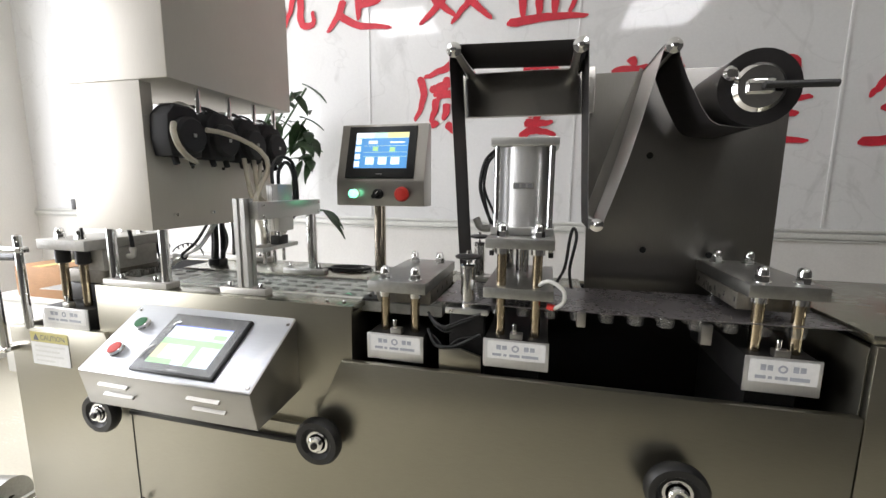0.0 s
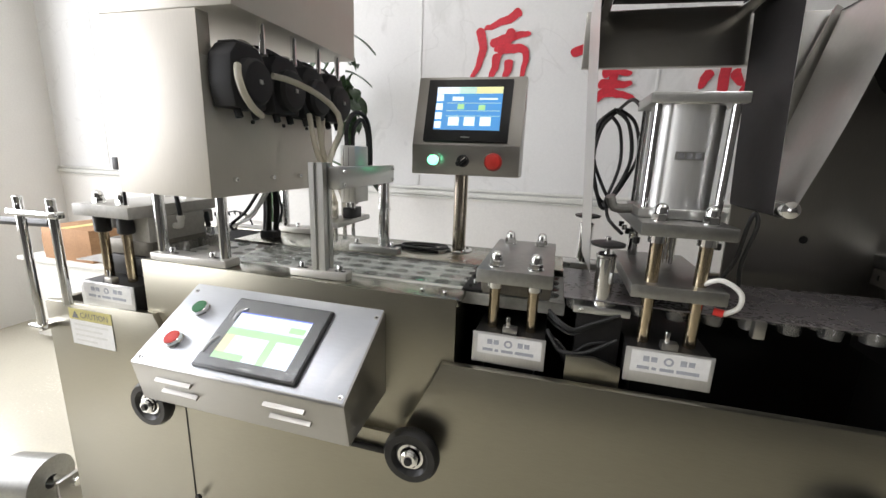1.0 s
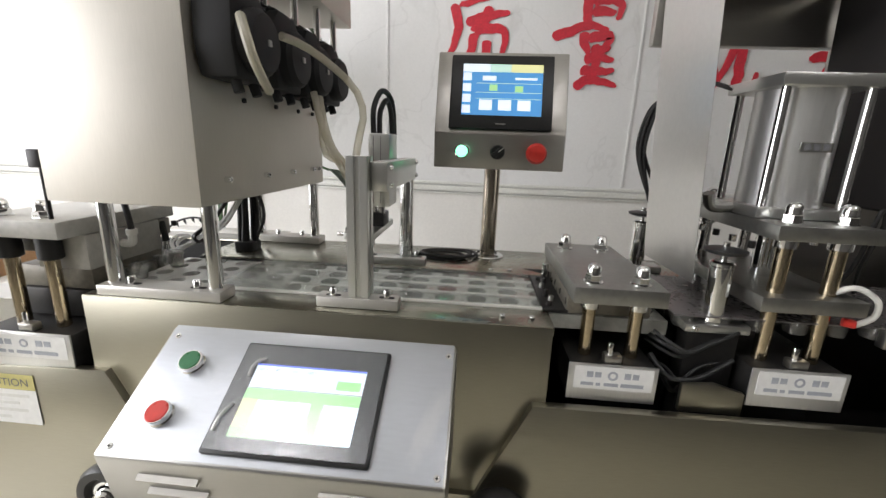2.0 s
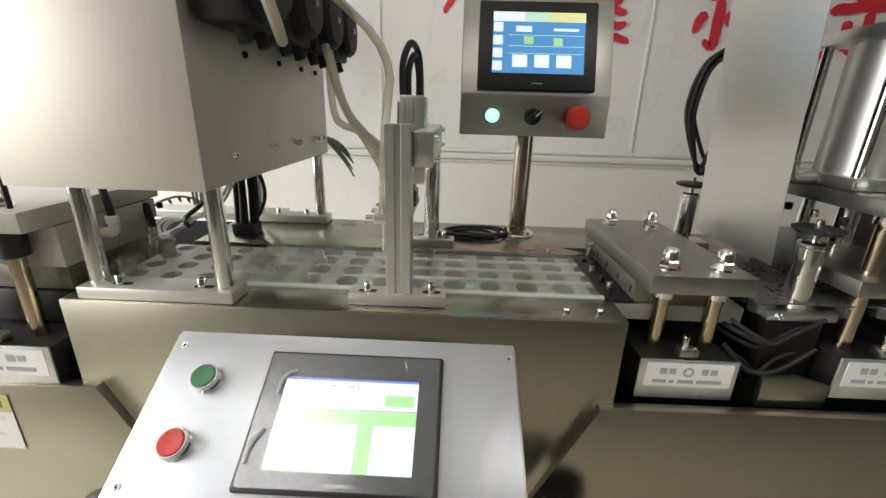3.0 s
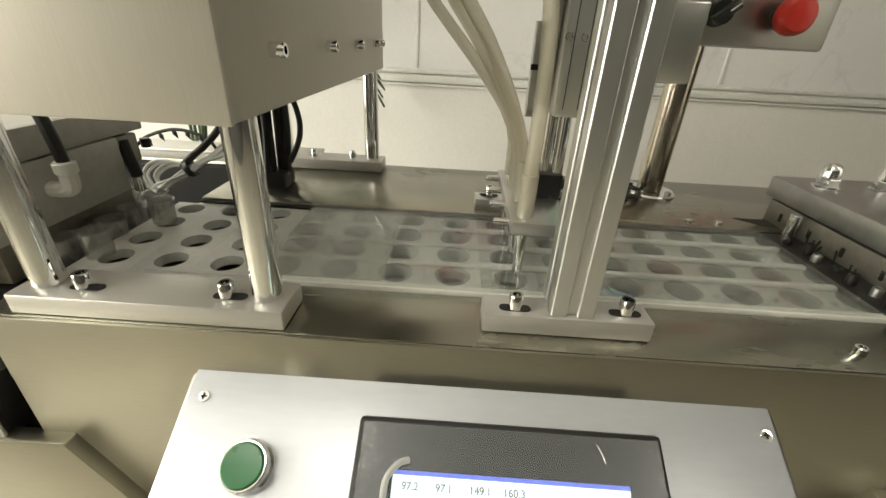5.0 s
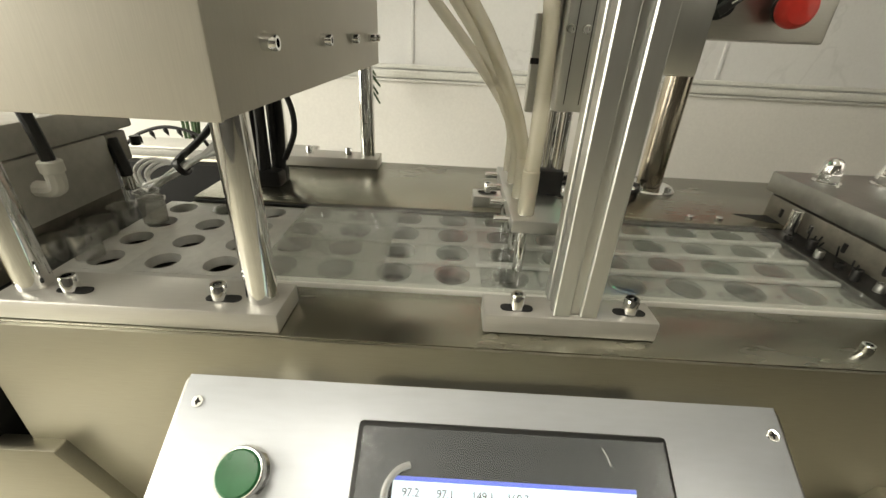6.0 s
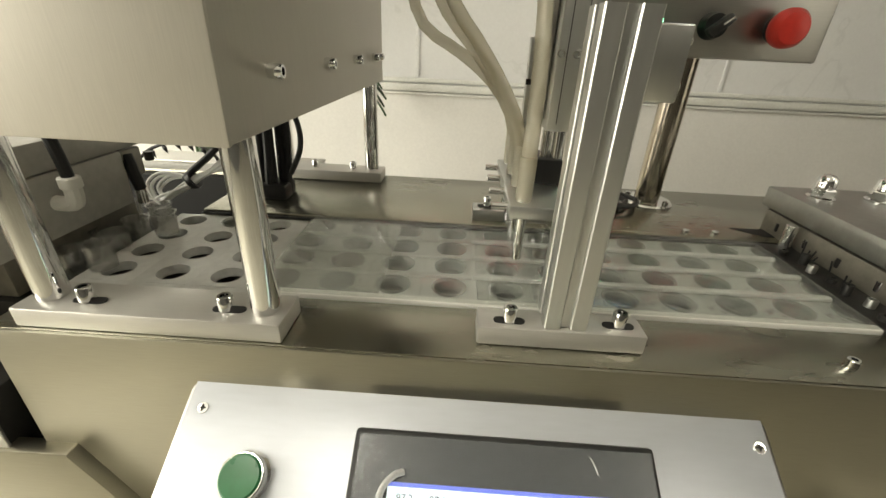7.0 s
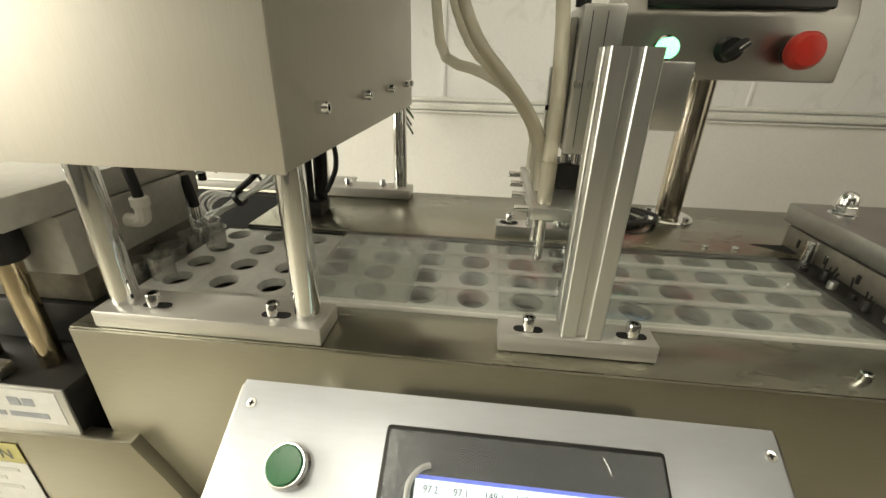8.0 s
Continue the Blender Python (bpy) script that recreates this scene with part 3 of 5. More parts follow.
            lou = prism([(y + 0.002, z + 0.006), (y - 0.006, z - 0.001), (y - 0.0045, z - 0.004), (y + 0.002, z - 0.002)], "x", ux + 0.008 * k, ux + 0.075 + 0.008 * k)
            part("louvre", lou, STEEL, c)
    part("bracket", box(-0.52, -0.30, 0.6975, 0.6995, 0.66, 0.78), DARKMETAL, c)


def text(s, size, mat):
    c = bpy.data.curves.new("lettering", "FONT")
    c.body, c.size = s, size
    tmp = bpy.data.objects.new("tmp", c)
    scene.collection.objects.link(tmp)
    bpy.context.view_layer.update()
    me = bpy.data.meshes.new_from_object(tmp)
    bpy.data.objects.remove(tmp)
    me.materials.clear()
    me.materials.append(mat)
    return new("figures", me)


# ---------------------------------------------------------------- operator panel on a pole
def operator_panel():
    px, py = -0.157, 1.052
    p = thing("operator_panel", (px, py, 0.851), "stainless operator panel with a lit touch screen on a pole", "control panel")
    part("flange", turned([(0, 0), (0.035, 0), (0.035, 0.004), (0.033, 0.006), (0, 0.006)], (px, py, 0.851), seg=32), CHROME, p)
    for k in range(4):
        part("flange_screw", hexbolt((px + 0.027 * math.cos(k * 1.57 + 0.8), py + 0.027 * math.sin(k * 1.57 + 0.8), 0.857), r=0.004, h=0.004), CHROME, p)
    part("pole", rod((px, py, 0.857), (px, py, 1.06), 0.0165, seg=28), POLE, p)
    x0, x1 = -0.279, -0.017
    part("housing", prism([(1.028, 1.042), (1.028, 1.112), (1.078, 1.272), (1.10, 1.268), (1.10, 1.042)], "x", x0, x1, bevel=0.003), STEEL, p)
    a = Vector((0, 1.028, 1.112))
    up = Vector((0, 0.05, 0.16)).normalized()
    out = Vector((0, -up.z, up.y))

    def slab(u0, u1, v0, v1, n0, n1, bevel=0.0):
        bm = box(u0, u1, v0, v1, n0, n1, bevel)
        m = Matrix(((1, 0, 0, 0), (0, up.y, out.y, a.y), (0, up.z, out.z, a.z), (0, 0, 0, 1)))
        bmesh.ops.transform(bm, matrix=m, verts=bm.verts[:])
        return bm
    s0, s1, t0, t1 = -0.251, -0.047, 0.006, 0.158
    screen = part("touch_screen", slab(s0, s1, t0, t1, 0.0005, 0.008, 0.003), BLACK, p, "black framed touch screen")
    d0, d1, e0, e1 = s0 + 0.024, s1 - 0.022, t0 + 0.028, t1 - 0.020
    w, h = d1 - d0, e1 - e0
    part("display", slab(d0, d1, e0, e1, 0.0081, 0.0084), SCR_BLUE, screen, "lit blue display with white fields")
    part("display_field", slab(d0, d0 + 0.34 * w, e1 - 0.016, e1, 0.0085, 0.0088), SCR_WHITE, screen)
    part("display_field", slab(d0 + 0.342 * w, d0 + 0.60 * w, e1 - 0.016, e1, 0.0085, 0.0088), SCR_PALE, screen)
    part("display_field", slab(d0 + 0.602 * w, d1, e1 - 0.016, e1, 0.0085, 0.0088), SCR_YELL, screen)
    for v in (0.32, 0.44, 0.62):
        part("display_line", slab(d0 + 0.17 * w, d1 - 0.002, e0 + v * h, e0 + (v + 0.008) * h, 0.0085, 0.0088), SCR_PALE, screen)
    for k in range(4):
        part("display_field", slab(d0 + 0.001, d0 + 0.017, e0 + 0.004 + k * 0.022, e0 + 0.020 + k * 0.022, 0.0085, 0.0088), SCR_WHITE, screen)
    for u0, u1, v0, v1, mat in ((0.25, 0.42, 0.68, 0.77, SCR_WHITE), (0.66, 0.93, 0.70, 0.74, SCR_WHITE), (0.34, 0.44, 0.48, 0.60, SCR_GREEN), (0.66, 0.76, 0.46, 0.58, SCR_GREEN), (0.22, 0.38, 0.10, 0.30, SCR_WHITE), (0.46, 0.62, 0.10, 0.30, SCR_WHITE), (0.70, 0.86, 0.10, 0.30, SCR_WHITE)):
        part("display_field", slab(d0 + u0 * w, d0 + u1 * w, e0 + v0 * h, e0 + v1 * h, 0.0085, 0.0088), mat, screen)
    part("screen_mark", slab(-0.158, -0.138, t0 + 0.010, t0 + 0.012, 0.0081, 0.0084), CAST, screen)
    z = 1.076
    ind = part("indicator", turned([(0, 0), (0.0145, 0), (0.0145, 0.004), (0.0125, 0.006), (0, 0.006)], (-0.222, 1.028, z), (0, -1, 0), 28), CHROME, p)
    part("lit_lens", turned([(0.0115, 0.0), (0.0115, 0.011), (0.008, 0.015), (0, 0.016)], (-0.222, 1.0219, z), (0, -1, 0), 24), LIT, ind, "glowing pale green lens")
    sel = part("selector_switch", turned([(0, 0), (0.0145, 0), (0.0145, 0.004), (0.0125, 0.007), (0.0125, 0.014), (0, 0.015)], (-0.150, 1.028, z), (0, -1, 0), 28), BLACK, p)
    grip = box(-0.155, -0.145, 1.001, 1.013, z - 0.014, z + 0.014, 0.002)
    bmesh.ops.rotate(grip, verts=grip.verts[:], cent=(-0.15, 1.0, z), matrix=Matrix.Rotation(radians(50), 3, "Y"))
    part("grip", grip, BLACK, sel)
    line = box(-0.1508, -0.1492, 1.0004, 1.0012, z + 0.001, z + 0.013)
    bmesh.ops.rotate(line, verts=line.verts[:], cent=(-0.15, 1.0, z), matrix=Matrix.Rotation(radians(50), 3, "Y"))
    part("index_line", line, WHITEP, sel)
    es = part("emergency_stop", turned([(0, 0), (0.015, 0), (0.015, 0.003), (0.011, 0.005), (0.011, 0.014), (0, 0.014)], (-0.075, 1.028, z), (0, -1, 0), 28), BLACK, p)
    part("mushroom_head", turned([(0, 0.013), (0.0195, 0.013), (0.0205, 0.017), (0.020, 0.024), (0.016, 0.029), (0.008, 0.031), (0, 0.0315)], (-0.075, 1.028, z), (0, -1, 0), 32), REDBTN, es, "red mushroom head")


# ---------------------------------------------------------------- filling unit
def filling_unit():
    f = thing("filling_unit", (-0.65, 0.88, 0.851), "brushed steel filling unit on chrome legs with four pumps", "filling machine")
    part("foot_plate", box(-0.739, -0.546, 0.698, 0.737, 0.8515, 0.867, 0.0015), PLATE, f)
    part("foot_plate", box(-0.712, -0.545, 1.068, 1.108, 0.8530, 0.868, 0.0015), PLATE, f)
    for x, y in ((-0.722, 0.717), (-0.5625, 0.717), (-0.692, 1.088), (-0.562, 1.088)):
        part("leg", rod((x, y, 0.8665), (x, y, 1.0), 0.0105, seg=28), CHROME, f)
    for x, y in ((-0.693, 0.713), (-0.590, 0.713), (-0.648, 1.083), (-0.590, 1.083)):
        part("screw_slot", slot(x + 0.002, y, 0.8672, 0.008, 0.0042), SHADE_BLACK, f)
        part("cap_screw", hexbolt((x, y, 0.868), r=0.0055, h=0.011), CHROME, f)
    # lower housing: front, sides, back and bottom sheets
    x0, x1, y0, y1, z0 = -0.766, -0.547, 0.678, 1.112, 0.993
    part("front_sheet", box(x0, x1 + 0.002, y0, y0 + 0.003, z0, 1.3165, 0.001), STEEL_V, f)
    right = part("side_sheet", box(x1 - 0.003, x1, y0 + 0.004, y1, z0, 1.245, 0.001), STEEL_V, f)
    part("side_sheet", box(x0, x0 + 0.003, y0 + 0.004, y1, z0, 1.245, 0.001), STEEL_V, f)
    part("back_sheet", box(x0 + 0.004, x1 - 0.004, y1 - 0.003, y1, z0, 1.245, 0.001), STEEL_V, f)
    part("bottom_sheet", box(x0 + 0.004, x1 - 0.004, y0 + 0.004, y1 - 0.004, z0 + 0.001, z0 + 0.004), STEEL_V, f)
    part("top_sheet", box(x0 + 0.004, x1 - 0.004, y0 + 0.004, y1 - 0.004, 1.236, 1.240), STEEL_V, f)
    for y in (0.739, 0.85, 0.95, 1.045, 1.075):
        part("side_screw", hexbolt((x1, y, 1.026), (1, 0, 0), 0.0045, 0.009), CHROME, f)
    for y in (0.80, 0.90, 0.99, 1.06):
        part("side_screw", hexbolt((x1, y, 1.14), (1, 0, 0), 0.004, 0.004), DARKMETAL, f)
    part("corner_flange", box(x1 - 0.003, x1, y0 + 0.004, y0 + 0.030, 1.2455, 1.3165, 0.001), STEEL_V, f)
    for k in range(10):
        y = 0.72 + 0.030 * k
        part("wire", tube([(-0.60, y, 1.243), (-0.565, y + 0.02, 1.262 + 0.012 * math.sin(k * 2.3)), (-0.530, y + 0.04 + 0.02 * math.sin(k * 1.7), 1.284 + 0.006 * math.sin(k * 3.1)), (-0.505, y + 0.06, 1.268)], 0.0032), RUBBER if k % 4 else WHITEP, f)
    # hopper on standoffs
    hx0, hx1 = -0.770, -0.472
    part("hopper", box(hx0, hx1, y0 + 0.002, y1 - 0.004, 1.318, 1.80, 0.003), STEEL_V, f, "plain brushed steel hopper box")
    for y in (0.775, 0.872, 0.965, 1.05):
        part("standoff", rod((-0.492, y, 1.262), (-0.492, y, 1.32), 0.006), CHROME, f)
    # pump heads on the side
    for k, y in enumerate((0.735, 0.842, 0.945, 1.040)):
        z = 1.210
        head = part("pump_head", prism([(y - 0.040, z - 0.052), (y + 0.040, z - 0.052), (y + 0.048, z - 0.012), (y + 0.045, z + 0.038), (y + 0.026, z + 0.060), (y - 0.026, z + 0.060), (y - 0.045, z + 0.038), (y - 0.048, z - 0.012)], "x", -0.541, -0.490, bevel=0.005), PUMP, f, "black peristaltic pump head")
        part("pump_cover", turned([(0, 0), (0.041, 0), (0.041, 0.014), (0.035, 0.021), (0.012, 0.023), (0, 0.023)], (-0.490, y, z - 0.004), (1, 0, 0), 28), PUMP, head)
        part("rotor_cap", box(-0.4675, -0.4645, y - 0.004, y + 0.004, z - 0.008, z + 0.000, 0.001), CAST, head)
        part("clamp", box(-0.536, -0.498, y - 0.024, y + 0.024, z + 0.058, z + 0.064, 0.002), BLACK, head)
        for k2 in (-1, 1):
            part("hose_barb", rod((-0.505, y + 0.022 * k2, z - 0.052), (-0.500, y + 0.022 * k2, z - 0.068), 0.007), PUMP, head)


def tubes():
    """A short silicone loop round the front pump head."""
    loop = tube([(-0.482, 0.696, 1.228), (-0.470, 0.682, 1.208), (-0.464, 0.686, 1.180), (-0.465, 0.708, 1.158), (-0.474, 0.740, 1.148)], 0.0062)
    solo("pump_tube", loop, TUBE, "milky silicone tube looped round the front pump head", "tube")


TUBE_Y = (0.790, 0.829, 0.868, 0.907)


# ---------------------------------------------------------------- dispensing stand with moving nozzles
def dispensing_stand():
    d = thing("dispensing_stand", (-0.343, 0.74, 0.851), "aluminium dispensing stand with a row of four nozzles", "dispenser")
    part("foot_plate", box(-0.409, -0.289, 0.712, 0.738, 0.8515, 0.867, 0.0015), PLATE, d)
    part("foot_plate", box(-0.409, -0.281, 0.945, 0.972, 0.8515, 0.866, 0.0015), ALU, d)
    for x, y in ((-0.386, 0.7215), (-0.307, 0.7235), (-0.392, 0.958), (-0.30, 0.958)):
        part("screw_slot", slot(x, y, 0.8671, 0.0075, 0.0040), SHADE_BLACK, d)
        part("cap_screw", hexbolt((x, y, 0.868), r=0.0052, h=0.011), CHROME, d)
    # slotted aluminium profile
    x0, x1, y0, y1 = -0.362, -0.332, 0.714, 0.744
    cx, cy = (x0 + x1) / 2, (y0 + y1) / 2
    g, k = 0.0034, 0.0036
    prof = [(x0, y0), (cx - g, y0), (cx - g, y0 + k), (cx + g, y0 + k), (cx + g, y0), (x1, y0), (x1, cy - g), (x1 - k, cy - g), (x1 - k, cy + g), (x1, cy + g), (x1, y1), (cx + g, y1), (cx + g, y1 - k), (cx - g, y1 - k), (cx - g, y1), (x0, y1), (x0, cy + g), (x0 + k, cy + g), (x0 + k, cy - g), (x0, cy - g)]
    part("post", prism(chamfered(prof, 0.0008), "z", 0.8675, 1.067), ALU, d, "slotted aluminium profile post")
    part("rear_post", rod((-0.322, 0.960, 0.8665), (-0.322, 0.960, 1.021), 0.0135, seg=24), CHROME, d)
    part("crossbeam", box(-0.3315, -0.308, 0.7285, 0.985, 1.020, 1.060, 0.0015), ALU, d)
    for z in (1.028, 1.052):
        for y in (0.742, 0.972):
            part("beam_screw", hexbolt((-0.308, y, z), (1, 0, 0), 0.0038, 0.005), CHROME, d)
    # guided air cylinder
    cyl = part("air_cylinder", box(-0.3595, -0.3265, 0.825, 0.885, 0.984, 1.100, 0.002), ALU, d, "square aluminium air cylinder")
    part("slide_rail", box(-0.3650, -0.3600, 0.842, 0.868, 0.990, 1.092, 0.001), STEEL, cyl)
    part("sensor_rail", box(-0.3705, -0.3610, 0.893, 0.905, 0.972, 1.054, 0.001), ALU, cyl)
    part("rail_bracket", box(-0.3608, -0.3500, 0.884, 0.900, 1.000, 1.030, 0.001), ALU, cyl)
    part("sensor", box(-0.3716, -0.3640, 0.8915, 0.8928, 1.014, 1.019), BLACK, cyl)
    for x in (-0.3565, -0.3450):
        part("body_screw", hexbolt((x, 0.825, 1.042), (0, -1, 0), 0.0032, 0.004), CHROME, cyl)
        part("body_groove", box(x + 0.004, x + 0.0046, 0.8246, 0.8252, 0.990, 1.095), DARKMETAL, cyl)
    for pts in ([(-0.358, 0.85, 1.10), (-0.358, 0.852, 1.14), (-0.350, 0.875, 1.168), (-0.342, 0.912, 1.155), (-0.340, 0.925, 1.10), (-0.343, 0.925, 1.03), (-0.350, 0.90, 1.005)],
                [(-0.352, 0.865, 1.10), (-0.352, 0.87, 1.135), (-0.346, 0.895, 1.155), (-0.342, 0.915, 1.12), (-0.345, 0.915, 1.05), (-0.352, 0.895, 1.02)]):
        part("air_hose", tube(pts, 0.0045), RUBBER, d, "black air hose")
    # the moving head, shown raised
    head = part("nozzle_head", box(-0.388, -0.340, 0.776, 0.922, 0.938, 0.949, 0.0015), ALU, d, "aluminium bar that carries the nozzles")
    part("head_block", box(-0.362, -0.338, 0.835, 0.875, 0.949, 0.972, 0.002), BLACK, head)
    for x, r in ((-0.3545, 0.0036), (-0.3435, 0.0056)):
        part("guide_rod", rod((x, 0.845, 0.966), (x, 0.845, 1.030), r), CHROME, head)
    for y in TUBE_Y:
        part("nozzle", turned([(0, -0.050), (0.0040, -0.050), (0.0044, -0.048), (0.0044, -0.006), (0.0056, -0.006), (0.0056, 0.018), (0, 0.018)], (-0.376, y, 0.947), seg=16), CHROME, head)
        part("nozzle_tube", rod((-0.376, y, 0.9492), (-0.376, y, 0.9850), 0.0066), TUBE, head, "milky silicone tube")
        part("clamp_screw", rod((-0.401, y, 0.9435), (-0.386, y, 0.9435), 0.0032), CHROME, head)
    return d, head


def chamfered(poly, c):
    """The outline with every outer corner cut off by c."""
    out = []
    for i, p in enumerate(poly):
        q, a, b = Vector(p), Vector(poly[i - 1]), Vector(poly[(i + 1) % len(poly)])
        u, w = (a - q).normalized(), (b - q).normalized()
        out += [tuple(q + u * c), tuple(q + w * c)] if u.cross(w) < 0 else [p]
    return out


# centre lines of the dosing tubes, from the pump to the nozzle: with the head raised, and with it lowered
TUBE_RUNS = (
    ([(-0.500, 0.992, 1.165), (-0.492, 0.972, 1.105), (-0.486, 0.962, 1.072), (-0.474, 0.955, 1.056), (-0.440, 0.935, 1.047), (-0.407, 0.917, 1.030), (-0.384, 0.909, 1.003), (-0.376, 0.907, 0.980)],
     [(-0.500, 0.992, 1.165), (-0.488, 0.970, 1.108), (-0.474, 0.955, 1.078), (-0.455, 0.946, 1.055), (-0.425, 0.930, 1.022), (-0.398, 0.915, 0.990), (-0.382, 0.909, 0.965), (-0.376, 0.907, 0.941)]),
    ([(-0.484, 0.945, 1.165), (-0.468, 0.930, 1.110), (-0.450, 0.915, 1.073), (-0.425, 0.898, 1.049), (-0.402, 0.880, 1.026), (-0.384, 0.870, 1.001), (-0.376, 0.868, 0.980)],
     [(-0.484, 0.945, 1.165), (-0.467, 0.930, 1.110), (-0.449, 0.913, 1.073), (-0.422, 0.894, 1.037), (-0.397, 0.877, 0.998), (-0.382, 0.870, 0.966), (-0.376, 0.868, 0.941)]),
    ([(-0.474, 0.895, 1.165), (-0.458, 0.885, 1.110), (-0.440, 0.873, 1.073), (-0.418, 0.856, 1.048), (-0.398, 0.840, 1.024), (-0.383, 0.831, 1.000), (-0.376, 0.829, 0.980)],
     [(-0.474, 0.895, 1.165), (-0.457, 0.885, 1.110), (-0.438, 0.871, 1.073), (-0.415, 0.852, 1.038), (-0.395, 0.837, 0.999), (-0.382, 0.831, 0.966), (-0.376, 0.829, 0.941)]),
    ([(-0.464, 0.765, 1.222), (-0.450, 0.805, 1.219), (-0.428, 0.858, 1.202), (-0.398, 0.880, 1.172), (-0.378, 0.862, 1.132), (-0.375, 0.825, 1.092), (-0.3755, 0.797, 1.040), (-0.376, 0.790, 0.980)],
     [(-0.464, 0.765, 1.222), (-0.451, 0.803, 1.216), (-0.430, 0.850, 1.194), (-0.400, 0.868, 1.160), (-0.380, 0.850, 1.112), (-0.375, 0.818, 1.068), (-0.3750, 0.796, 1.010), (-0.376, 0.790, 0.941)]),
)
TUBE_PIECES = 14


def tube_points(run, s):
    """The joints of a tube's pieces along its bent centre line, with the head lowered by the share s."""
    path = smooth_path([Vector(a).lerp(Vector(b), s) for a, b in zip(*run)], 12)
    reach = [0.0]
    for p, q in zip(path, path[1:]):
        reach.append(reach[-1] + (q - p).length)
    cuts = np.linspace(0, reach[-1], TUBE_PIECES + 1)
    return [Vector([np.interp(c, reach, [p[i] for p in path]) for i in range(3)]) for c in cuts]


def dosing_tubes():
    """Silicone tubes between the pumps and the nozzle head, in short rigid pieces that turn as the head moves."""
    made = []
    for run in TUBE_RUNS:
        up, down = tube_points(run, 0), tube_points(run, 1)
        t = thing("dosing_tube", up[0], "milky silicone tube from a pump to a nozzle", "tube", "dosing tubes")
        pieces = []
        for k in range(TUBE_PIECES):
            n = max((up[k + 1] - up[k]).length, (down[k + 1] - down[k]).length)
            bm = turned([(0.0058, -0.0006), (0.0058, n / 2), (0.0058, n + 0.0006)], (0, 0, 0), seg=16)
            ob = new("tube_piece", finish(bm, "tube_piece", TUBE))
            ob.parent = t
            pieces.append(ob)
        made.append((t, run, pieces))
    return made


# ---------------------------------------------------------------- presses
def label_plate(parent, x0, x1, y, z0, z1):
    part("label_plate", box(x0, x1, y - 0.003, y, z0 - 0.011, z1, 0.001), SATIN, parent)
    h, w = z1 - z0, x1 - x0
    part("label", box(x0 + w * 0.07, x1 - w * 0.05, y - 0.0036, y - 0.003, z0 + h * 0.16, z1 - h * 0.08), LABELW, parent, "white printed label")
    for u0, u1, v0, v1 in ((0.21, 0.28, 0.56, 0.76), (0.30, 0.37, 0.57, 0.75), (0.63, 0.70, 0.56, 0.76), (0.72, 0.79, 0.57, 0.75), (0.15, 0.29, 0.28, 0.39), (0.32, 0.37, 0.28, 0.38), (0.41, 0.57, 0.28, 0.39), (0.60, 0.85, 0.28, 0.40)):
        part("label_bar", box(x0 + w * u0, x0 + w * u1, y - 0.0041, y - 0.0037, z0 + h * v0, z0 + h * v1), PRINT, parent)
    part("label_mark", turned([(0.004, 0), (0.007, 0), (0.007, 0.0004), (0.004, 0.0004)], ((x0 + x1) / 2, y - 0.0037, z0 + h * 0.64), (0, -1, 0)), PRINT, parent)


